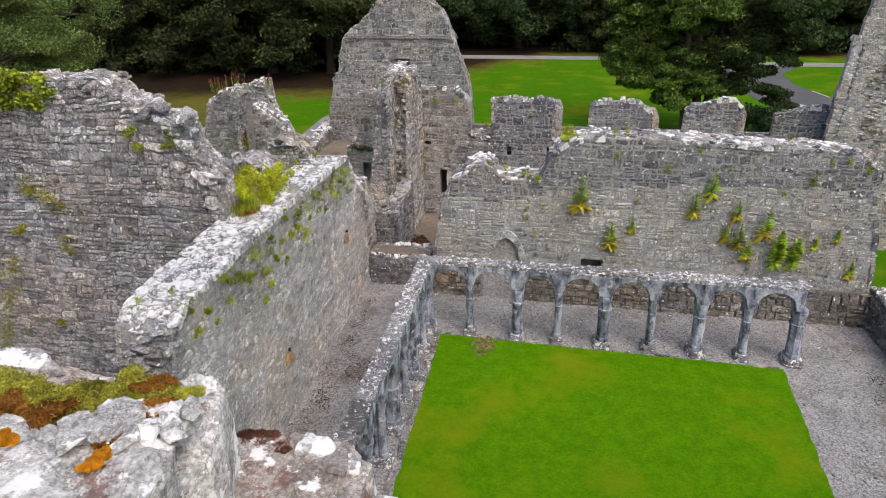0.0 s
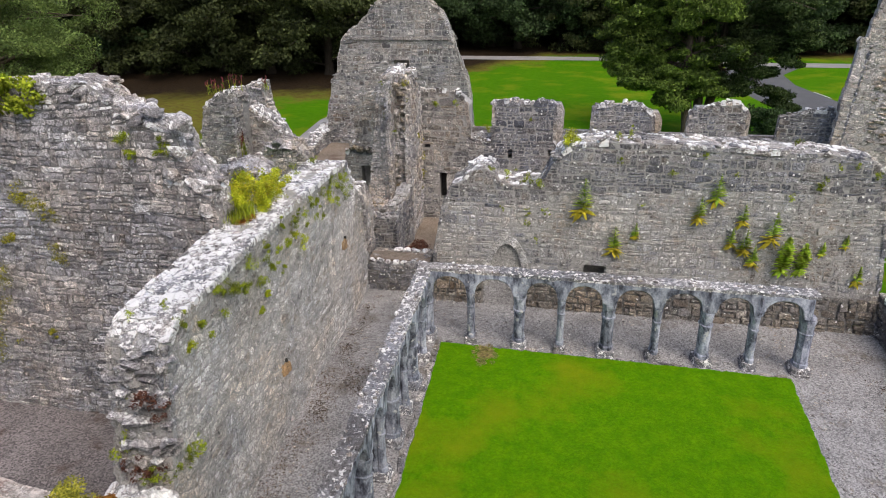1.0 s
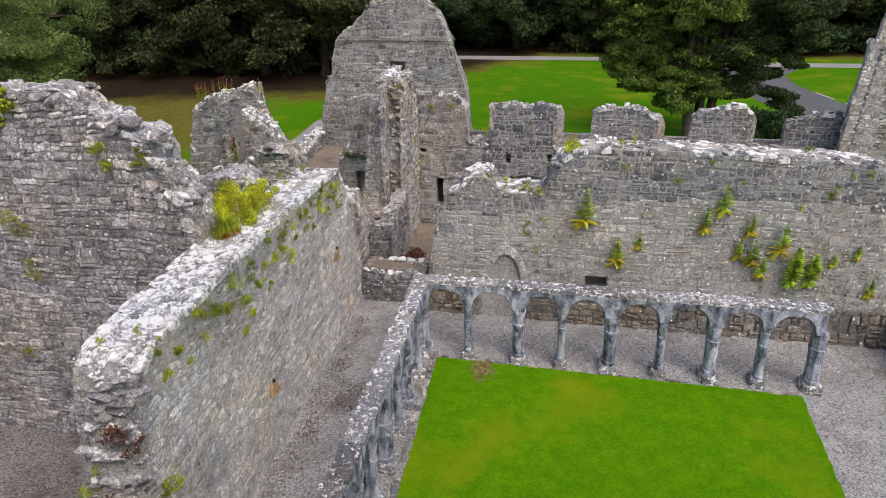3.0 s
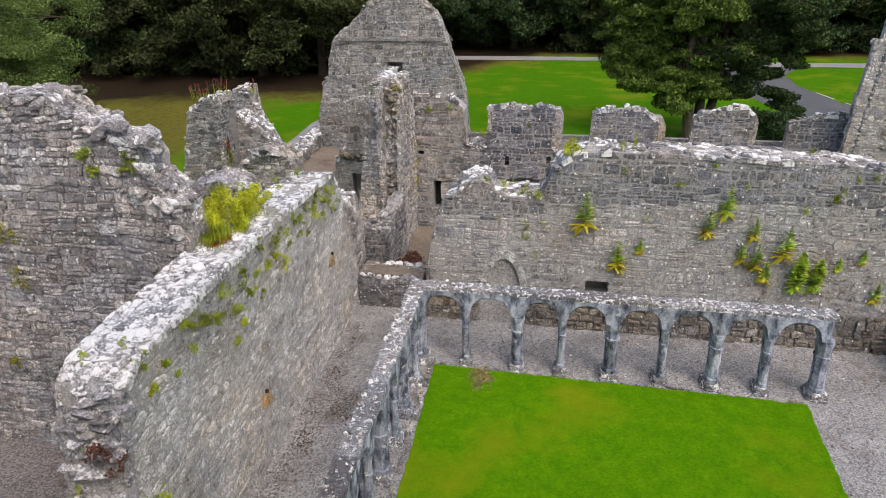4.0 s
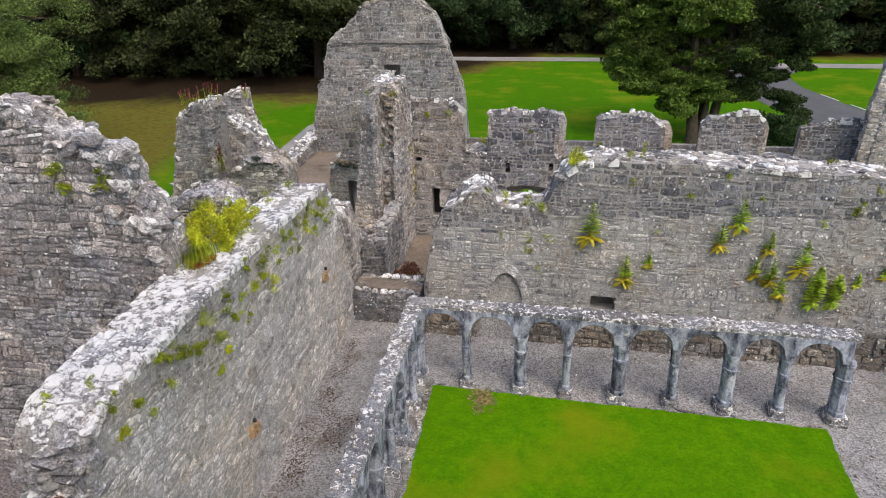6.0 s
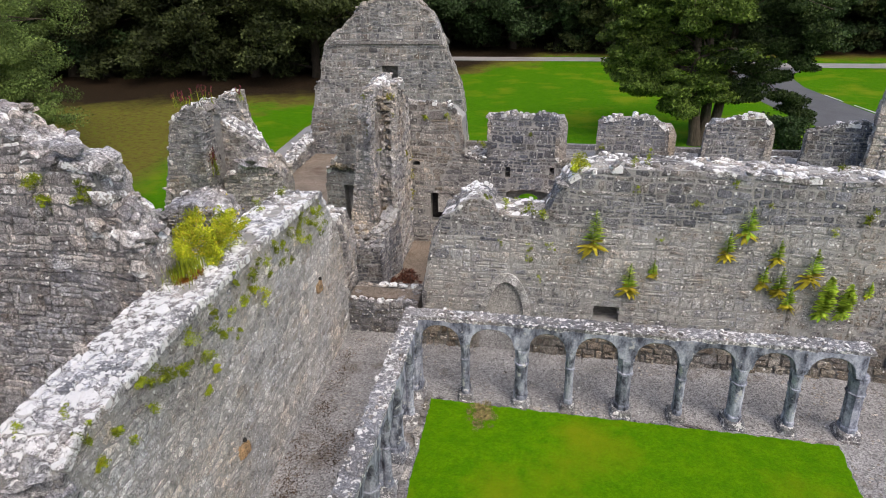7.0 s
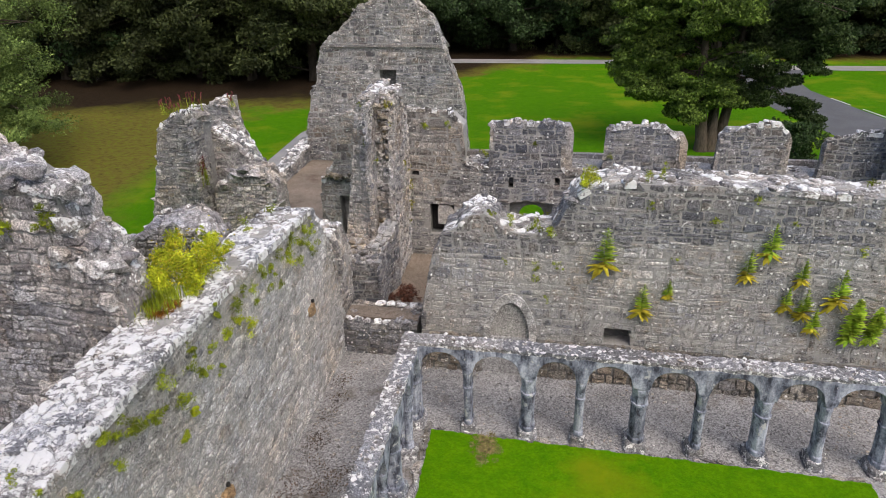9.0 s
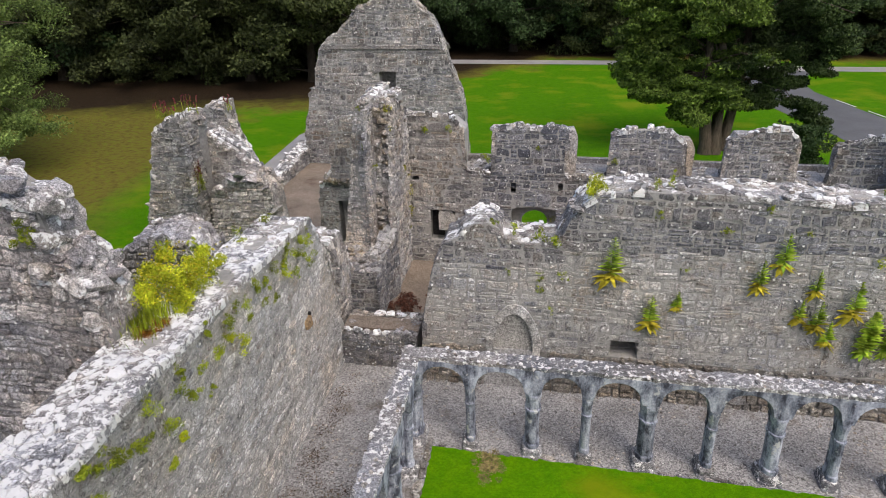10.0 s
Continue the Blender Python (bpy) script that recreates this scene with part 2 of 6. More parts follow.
def grass_material(name, a, b, dry, dry_at, woods=False):
    t = Tree(name)
    c = t.ramp(t.noise(2.6, 8.0, 0.7), [(0.25, a), (0.75, b)])
    c = t.mix(1.0, c, t.ramp(t.noise(16.0, 8.0, 0.85), [(0.36, 0.74), (0.64, 1.3)]), "MULTIPLY")
    d = t.ramp(t.noise(0.33, 5.0, 0.62, offset=5.0), [(dry_at, 0.0), (dry_at + 0.17, 0.8)])
    c = t.mix(d, c, dry)
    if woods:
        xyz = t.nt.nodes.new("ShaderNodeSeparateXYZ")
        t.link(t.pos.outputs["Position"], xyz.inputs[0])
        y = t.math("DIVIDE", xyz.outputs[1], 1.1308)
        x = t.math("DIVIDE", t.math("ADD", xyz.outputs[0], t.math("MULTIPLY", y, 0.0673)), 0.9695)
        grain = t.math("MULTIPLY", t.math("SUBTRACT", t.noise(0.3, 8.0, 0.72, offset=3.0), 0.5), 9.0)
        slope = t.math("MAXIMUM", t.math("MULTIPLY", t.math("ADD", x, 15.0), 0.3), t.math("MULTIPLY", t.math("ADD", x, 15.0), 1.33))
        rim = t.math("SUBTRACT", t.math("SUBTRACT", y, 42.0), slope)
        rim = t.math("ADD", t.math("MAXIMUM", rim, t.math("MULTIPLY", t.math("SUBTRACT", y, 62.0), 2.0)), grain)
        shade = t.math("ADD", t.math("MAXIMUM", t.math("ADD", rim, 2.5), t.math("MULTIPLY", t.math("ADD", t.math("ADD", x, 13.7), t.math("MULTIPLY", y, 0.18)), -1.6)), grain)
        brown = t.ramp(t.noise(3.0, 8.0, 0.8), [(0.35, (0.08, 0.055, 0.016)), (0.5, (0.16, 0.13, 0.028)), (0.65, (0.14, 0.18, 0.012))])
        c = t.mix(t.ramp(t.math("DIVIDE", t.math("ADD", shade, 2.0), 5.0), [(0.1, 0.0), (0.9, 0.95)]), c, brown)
        # leaf litter below the woods, darkened with the trees' shade put into its colour
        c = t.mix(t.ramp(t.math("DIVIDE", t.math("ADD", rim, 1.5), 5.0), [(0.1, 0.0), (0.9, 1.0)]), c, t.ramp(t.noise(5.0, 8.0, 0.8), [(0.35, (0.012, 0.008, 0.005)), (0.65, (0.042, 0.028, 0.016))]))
    t.bsdf.inputs["Specular IOR Level"].default_value = 0.04
    t.bump(t.noise(70.0, 6.0, 0.8), 0.9, 0.03)
    return t.done(t.mix(1.0, c, DULL, "MULTIPLY"), 0.85)


M_LAWN = grass_material("lawn_grass", (0.066, 0.218, 0.001), (0.145, 0.32, 0.002), (0.26, 0.32, 0.008), 0.52)
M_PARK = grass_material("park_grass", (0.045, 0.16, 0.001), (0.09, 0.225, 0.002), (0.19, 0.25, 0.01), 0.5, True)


def leaf_material(name, a, b, scale=0.8):
    t = Tree(name)
    c = t.ramp(t.piece(), [(0.0, a), (1.0, b)])
    c = t.mix(1.0, c, t.ramp(t.noise(scale, 3.0), [(0.35, 0.45), (0.65, 1.5)]), "MULTIPLY")
    t.bsdf.inputs["Specular IOR Level"].default_value = 0.12
    return t.done(t.mix(1.0, c, DULL, "MULTIPLY"), 0.6)


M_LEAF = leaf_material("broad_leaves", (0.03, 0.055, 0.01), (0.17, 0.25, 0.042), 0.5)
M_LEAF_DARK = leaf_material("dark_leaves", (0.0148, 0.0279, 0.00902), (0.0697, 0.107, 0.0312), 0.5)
M_WILLOW = leaf_material("pale_leaves", (0.0625, 0.104, 0.0225), (0.213, 0.288, 0.0788))
M_WOODS = leaf_material("wood_leaves", (0.0216, 0.0288, 0.0096), (0.0744, 0.0924, 0.03), 0.4)
M_WOODS_GREEN = leaf_material("green_wood_leaves", (0.0166, 0.0294, 0.011), (0.0515, 0.0902, 0.0294), 0.4)
M_FERN = leaf_material("green_fronds", (0.23, 0.4, 0.03), (0.55, 0.7, 0.07), 5.0)
M_FERN_DRY = leaf_material("yellowed_fronds", (0.38, 0.34, 0.025), (0.55, 0.45, 0.04), 5.0)
M_TUFT = leaf_material("wall_moss_leaves", (0.17, 0.24, 0.015), (0.4, 0.45, 0.035), 3.0)
M_FLOWER_RED = leaf_material("red_valerian_heads", (0.14, 0.021, 0.035), (0.231, 0.056, 0.07), 3.0)
M_FLOWER_YELLOW = leaf_material("yellow_flower_heads", (0.5, 0.42, 0.02), (0.65, 0.55, 0.04), 3.0)
M_MOSS = leaf_material("cushion_moss", (0.13, 0.14, 0.015), (0.5, 0.46, 0.06), 12.0)
M_ORANGE = leaf_material("orange_lichen", (0.6, 0.22, 0.01), (0.8, 0.38, 0.02), 12.0)
M_STRAW = leaf_material("trodden_straw", (0.26, 0.22, 0.08), (0.4, 0.33, 0.16), 12.0)
M_LITTER = leaf_material("leaf_litter", (0.07, 0.045, 0.03), (0.17, 0.12, 0.08), 6.0)
M_RUST = leaf_material("dark_moss", (0.08, 0.03, 0.02), (0.2, 0.09, 0.06), 8.0)
M_WEED = leaf_material("weed_leaves", (0.3, 0.4, 0.015), (0.68, 0.68, 0.04), 3.0)
M_DRY = leaf_material("rusty_moss", (0.16, 0.05, 0.012), (0.42, 0.2, 0.03), 8.0)


def bark_material(name, k):
    t = Tree(name)
    c = t.ramp(t.noise(5.0, 6.0, 0.7, stretch=(2.5, 2.5, 0.5)), [(0.3, (0.05 * k, 0.04 * k, 0.03 * k)), (0.7, (0.17 * k, 0.135 * k, 0.1 * k))])
    t.bump(t.noise(9.0, 6.0, 0.7, stretch=(3, 3, 0.5)), 0.9, 0.06)
    return t.done(t.mix(1.0, c, DULL, "MULTIPLY"), 0.95)


M_BARK = bark_material("bark", 0.95)
# the same bark with the shade of the woods put into its tone
M_BARK_DARK = bark_material("shaded_bark", 0.3)


def asphalt_material(name, a, b):
    t = Tree(name)
    c = t.ramp(t.noise(60.0, 5.0, 0.7), [(0.3, a), (0.7, b)])
    c = t.mix(1.0, c, t.ramp(t.noise(0.6, 4.0), [(0.3, 0.85), (0.7, 1.15)]), "MULTIPLY")
    t.bump(t.noise(90.0, 4.0), 0.3, 0.01)
    return t.done(t.mix(1.0, c, DULL, "MULTIPLY"), 0.8)


M_ROAD = asphalt_material("asphalt", (0.09, 0.092, 0.1), (0.15, 0.152, 0.16))
M_PATH = asphalt_material("pale_path", (0.26, 0.25, 0.25), (0.38, 0.37, 0.36))
M_PAINT = asphalt_material("road_paint", (0.7, 0.7, 0.68), (0.85, 0.85, 0.83))


# ---- building helpers ----
PLUMB = (-0.0268, 0.146)


def site(x, y, z):
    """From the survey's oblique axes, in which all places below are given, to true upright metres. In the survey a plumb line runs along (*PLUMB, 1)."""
    return (0.9695 * x - 0.0673 * y + 0.0358 * z, 1.1308 * y - 0.165 * z, z)


class Soup:
    """Vertices and faces gathered for one mesh."""

    def __init__(self):
        self.v, self.f = [], []

    def add(self, verts, faces):
        k = len(self.v)
        self.v.extend(verts)
        self.f.extend([tuple(i + k for i in f) for f in faces])

    def mesh(self, name, mats, smooth=False, own=False):
        me = bpy.data.meshes.new(name)
        me.from_pydata(self.v if own else [site(*v) for v in self.v], [], self.f)
        for m in mats if isinstance(mats, (list, tuple)) else [mats]:
            me.materials.append(m)
        if smooth:
            me.shade_smooth()
        me.update()
        return me


def part(name, soup, material, parent, label="", smooth=False, kind="", own=False):
    """A mesh under a thing. own: its places are given in the thing's own axes."""
    ob = new(name, soup.mesh(name, material, smooth, own))
    ob.parent = parent
    if label or kind:
        tagged(ob, label=label, kind=kind)
    return ob


def thing(name, soup, material, label, category, group="", kind="", smooth=False):
    ob = new(name, soup.mesh(name, material, smooth) if soup else None)
    return tagged(ob, label, category, group, kind)


def inside(poly, x, y):
    hit = False
    for (ax, ay), (bx, by) in zip(poly, poly[1:] + poly[:1]):
        if (ay > y) != (by > y) and x < (bx - ax) * (y - ay) / (by - ay) + ax:
            hit = not hit
    return hit


class Face:
    """The plane of a wall's face: s runs along it, z up, d out of it. lean: how far it leans back in each metre of height."""

    def __init__(self, ox, oy, dx, dy, lean=0.0):
        n = math.hypot(dx, dy)
        self.o, self.u, self.lean = (ox, oy), (dx / n, dy / n), lean
        self.n = (self.u[1], -self.u[0])

    def at(self, s, z, d=0.0):
        d -= self.lean * z
        return (self.o[0] + self.u[0] * s + self.n[0] * d, self.o[1] + self.u[1] * s + self.n[1] * d, z)


def slab(face, poly, depth0, depth1, holes=()):
    """A solid plate of the outline poly (s, z) with holes right through it, from depth0 to depth1 behind the face."""
    bm = bmesh.new()
    edges = []
    for ring in [poly, *holes]:
        vs = [bm.verts.new((s, 0, z)) for s, z in ring]
        edges += [bm.edges.new((a, b)) for a, b in zip(vs, vs[1:] + vs[:1])]
    bmesh.ops.triangle_fill(bm, use_beauty=True, use_dissolve=False, edges=edges)
    bm.verts.index_update()
    tri = [[v.index for v in f.verts] for f in bm.faces]
    co = [(v.co.x, v.co.z) for v in bm.verts]
    bm.free()
    soup = Soup()
    k = len(co)
    verts = [face.at(s, z, -depth0) for s, z in co] + [face.at(s, z, -depth1) for s, z in co]
    faces = []
    for a, b, c in tri:
        area = (co[b][0] - co[a][0]) * (co[c][1] - co[a][1]) - (co[c][0] - co[a][0]) * (co[b][1] - co[a][1])
        if area < 0:
            b, c = c, b
        faces += [(a, b, c), (k + a, k + c, k + b)]
    start = 0
    for num, ring in enumerate([poly, *holes]):
        n = len(ring)
        turn = sum(p[0] * q[1] - q[0] * p[1] for p, q in zip(ring, ring[1:] + ring[:1]))
        for i in range(n):
            a, b = start + i, start + (i + 1) % n
            faces.append((a, k + a, k + b, b) if (turn > 0) == (num == 0) else (b, k + b, k + a, a))
        start += n
    soup.add(verts, faces)
    return soup


def clip(poly, nx, ny, lim):
    """The part of a convex polygon where x * nx + y * ny < lim."""
    out = []
    for i, (px, py) in enumerate(poly):
        qx, qy = poly[(i + 1) % len(poly)]
        dp, dq = px * nx + py * ny - lim, qx * nx + qy * ny - lim
        if dp <= 0:
            out.append((px, py))
        if (dp < 0 < dq) or (dq < 0 < dp):
            k = dp / (dp - dq)
            out.append((px + (qx - px) * k, py + (qy - py) * k))
    return out


def rubble(s0, s1, z0, z1, rng, rows, widths, loose=0.16, course=0.85):
    """Convex cells like those of random rubble brought roughly to courses."""
    seeds = []
    row, wid = sum(rows) / 2, sum(widths) / 2
    q = course * wid / row
    z = z0 - row
    while z < z1 + row:
        h = rng.uniform(*rows)
        s = s0 - rng.uniform(0, wid) - wid
        while s < s1 + wid:
            w = rng.uniform(*widths)
            wave = 0.6 * row * noise.noise(Vector((s * 0.5, z * 0.6, q)))
            r = rng.random()
            if r > 0.1:
                seeds.append((s + w / 2 + rng.uniform(-loose, loose) * w, (z + h / 2 + wave + rng.uniform(-loose, loose) * h) * q))
            if r > 0.88:
                seeds.append((s + rng.uniform(-0.1, 0.1) * w, (z + wave + rng.uniform(-0.1, 0.1) * h) * q))
            s += w
        z += h
    grid = {}
    for x, y in seeds:
        grid.setdefault((int(x // wid), int(y // wid)), []).append((x, y))
    out = []
    for x, y in seeds:
        gx, gy = int(x // wid), int(y // wid)
        near = sorted(((nx - x) ** 2 + (ny - y) ** 2, nx, ny) for i in range(-2, 3) for j in range(-3, 4) for nx, ny in grid.get((gx + i, gy + j), ()))
        m, my = wid * 1.3, wid * 1.3 * max(1.0, course / 0.85)
        cell = [(x - m, y - my), (x + m, y - my), (x + m, y + my), (x - m, y + my)]
        for d2, nx, ny in near[1:22]:
            if d2 < 1e-8:
                continue
            cell = clip(cell, nx - x, ny - y, (nx * nx + ny * ny - x * x - y * y) / 2)
            if len(cell) < 3:
                break
        if len(cell) >= 3:
            out.append([(px, py / q) for px, py in cell])
    return out


def coursed(s0, s1, z0, z1, rng, rows, widths):
    """Roughly squared stones in wavering courses: some split into thin ones, some courses dying out."""
    off = rng.uniform(0, 90)

    def bend(s, z):
        a = noise.noise(Vector((s * 0.45, z * 0.9, off)))
        b = noise.noise(Vector((s * 1.9, z * 2.6, off + 7)))
        c = noise.noise(Vector((s * 1.3, z * 2.1, off + 19)))
        return s + 0.05 * c, z + 0.11 * a + 0.035 * b

    out = []
    z = z0 - 0.2
    while z < z1 + 0.2:
        h = rows[0] + (rows[1] - rows[0]) * rng.random() ** 1.3
        s = s0 - rng.uniform(0, widths[1])
        while s < s1 + 0.1:
            w = widths[0] + (widths[1] - widths[0]) * rng.random() ** 1.5
            w = max(w, h * 0.7)
            cuts = [0.0, 1.0]
            if h > 0.12 and rng.random() < 0.36:
                cuts = [0.0, rng.uniform(0.3, 0.7), 1.0]
            t0, t1 = rng.uniform(-0.012, 0.012), rng.uniform(-0.012, 0.012)
            for a, b in zip(cuts, cuts[1:]):
                za, zb = z + h * a, z + h * b
                j = min(0.035, 0.2 * (zb - za))
                lo = rng.uniform(-j, j)
                quad = [(s, za + lo), (s + w * 0.5 + rng.uniform(-0.1, 0.1) * w, za + rng.uniform(-j, j)), (s + w, za - lo * 0.5), (s + w + t1, zb + rng.uniform(-j, j)), (s + w * 0.5, zb + rng.uniform(-j, j)), (s + t0, zb + rng.uniform(-j, j))]
                out.append([bend(*p) for p in quad])
            s += w
        z += h
    return out


def stones(face, poly, holes, rng, rows, widths, gap=0.018, proud=0.02, floor=0.0, loose=0.17, course=1.1, squared=False):
    """Rubble over the outline. Gives a list of (s, z, verts, faces), a stone each."""
    out = []
    ss, zz = [p[0] for p in poly], [p[1] for p in poly]
    for cell in coursed(min(ss), max(ss), floor, max(zz), rng, rows, widths) if squared else rubble(min(ss), max(ss), floor, max(zz), rng, rows, widths, loose, course):
        n = len(cell)
        ms, mz = sum(p[0] for p in cell) / n, sum(p[1] for p in cell) / n
        if not inside(poly, ms, mz):
            held = [p for p in cell if inside(poly, *p)]
            if len(held) < 2:
                continue
            ms, mz = sum(p[0] for p in held) / len(held), sum(p[1] for p in held) / len(held) - 0.01
            if not inside(poly, ms, mz):
                continue
        ring = []
        for (ax, az), (bx, bz) in zip(cell, cell[1:] + cell[:1]):
            if math.hypot(bx - ax, bz - az) < 0.025:
                ring.append(((ax + bx) / 2, (az + bz) / 2))
            else:
                c = rng.uniform(0.12, 0.28)
                ring += [(ax + (bx - ax) * c, az + (bz - az) * c), (bx + (ax - bx) * c, bz + (az - bz) * c)]
        g = gap * rng.uniform(0.5, 1.9)
        cut = []
        for px, pz in ring:
            r = math.hypot(px - ms, pz - mz) + 1e-6
            k = max(0.3, 1 - g / r)
            cut.append((ms + (px - ms) * k, mz + (pz - mz) * k))
        if any(inside(h, ms, mz) for h in holes):
            continue
        trial, lost = [], 0
        for px, pz in cut:
            k = 1.0
            while k > 0.3 and (not inside(poly, ms + (px - ms) * k, mz + (pz - mz) * k) or any(inside(h, ms + (px - ms) * k, mz + (pz - mz) * k) for h in holes)):
                k -= 0.14
            lost += k < 0.4
            trial.append((ms + (px - ms) * k, mz + (pz - mz) * k))
        if lost > len(cut) // 2:
            continue
        n = len(trial)
        d = proud * rng.uniform(0.1, 1.6)
        lean = min(0.12, proud * 6)
        tx, tz = rng.uniform(-lean, lean), rng.uniform(-lean, lean)
        verts = [face.at(px, pz, -0.04) for px, pz in trial]
        for px, pz in trial:
            r = math.hypot(px - ms, pz - mz) + 1e-6
            k = max(0.5, 1 - rng.uniform(0.006, 0.015) / r)
            verts.append(face.at(ms + (px - ms) * k, mz + (pz - mz) * k, d + tx * (px - ms) + tz * (pz - mz) + rng.uniform(-0.004, 0.004)))
        verts.append(face.at(ms, mz, d + rng.uniform(0.0, 0.014)))
        faces = [(i, (i + 1) % n, n + (i + 1) % n, n + i) for i in range(n)] + [(n + i, n + (i + 1) % n, 2 * n) for i in range(n)]
        out.append((ms, mz, verts, faces))
    return out


def lay(wall, laid, material, near=lambda s, z: False, limit=290):
    """The stones within the stretch that near() names become parts of their own; the others are joined."""
    rest, count = Soup(), 0
    for s, z, verts, faces in laid:
        if count < limit and near(s, z):
            one = Soup()
            one.add(verts, faces)
            part("stone", one, material, wall)
            count += 1
        else:
            rest.add(verts, faces)
    if rest.v:
        part("masonry", rest, material, wall, "joined rubble stones of the wall", kind="stuff")


bm0 = bmesh.new()
bmesh.ops.create_icosphere(bm0, subdivisions=2, radius=1.0)
BALL_V = [v.co.copy() for v in bm0.verts]
BALL_F = [tuple(v.index for v in f.verts) for f in bm0.faces]
bm0.free()
bm0 = bmesh.new()
bmesh.ops.create_icosphere(bm0, subdivisions=1, radius=1.0)
NUT_V = [v.co.copy() for v in bm0.verts]
NUT_F = [tuple(v.index for v in f.verts) for f in bm0.faces]
bm0.free()


def rock(rng, centre, size, fine=False, turn=None):
    """A broken, flat-sided stone of about that size."""
    src, faces = (BALL_V, BALL_F) if fine else (NUT_V, NUT_F)
    rot = Euler((rng.uniform(-0.25, 0.25), rng.uniform(-0.25, 0.25), rng.uniform(0, 6.28) if turn is None else turn + rng.uniform(-0.3, 0.3))).to_matrix()
    off = Vector((rng.uniform(0, 99), rng.uniform(0, 99), rng.uniform(0, 99)))
    c = Vector(centre)
    out = []
    for v in src:
        p = Vector([math.copysign(abs(x) ** 0.62, x) for x in v])
        p *= 1 + 0.32 * noise.noise(v * 1.3 + off) + (0.13 * noise.noise(v * 3.1 + off) if fine else 0)
        out.append(tuple(c + rot @ Vector((p.x * size[0] / 2, p.y * size[1] / 2, p.z * size[2] / 2))))
    return out, faces


def hull_rock(rng, centre, size, tilt, cuts=0, relief=0.0, points=15):
    """An angular broken stone: the hull of scattered corners, with fine relief on its faces."""
    bm = bmesh.new()
    for i in range(points):
        p = Vector((rng.uniform(-1, 1), rng.uniform(-1, 1), rng.uniform(-1, 1)))
        p /= max(abs(p.x), abs(p.y), abs(p.z))
        bm.verts.new(p * rng.uniform(0.84, 1.0))
    made = bmesh.ops.convex_hull(bm, input=bm.verts)
    bmesh.ops.delete(bm, geom=[v for v in bm.verts if not v.link_faces], context="VERTS")
    if cuts:
        bmesh.ops.subdivide_edges(bm, edges=bm.edges, cuts=cuts, use_grid_fill=True)
    bm.normal_update()
    rot = Euler([radians(a) for a in tilt]).to_matrix()
    off = Vector((rng.uniform(0, 99), rng.uniform(0, 99), rng.uniform(0, 99)))
    verts = []
    for v in bm.verts:
        q = rot @ Vector((v.co.x * size[0] / 2, v.co.y * size[1] / 2, v.co.z * size[2] / 2))
        if relief:
            q += (rot @ v.normal) * relief * (1.2 * noise.noise(q * 9 + off) - 1.6 * abs(noise.noise(q * 22 + off)) + 0.7 * noise.noise(q * 70 + off))
        verts.append(tuple(Vector(centre) + q))
    soup = Soup()
    soup.add(verts, [tuple(v.index for v in f.verts) for f in bm.faces])
    bm.free()
    return soup


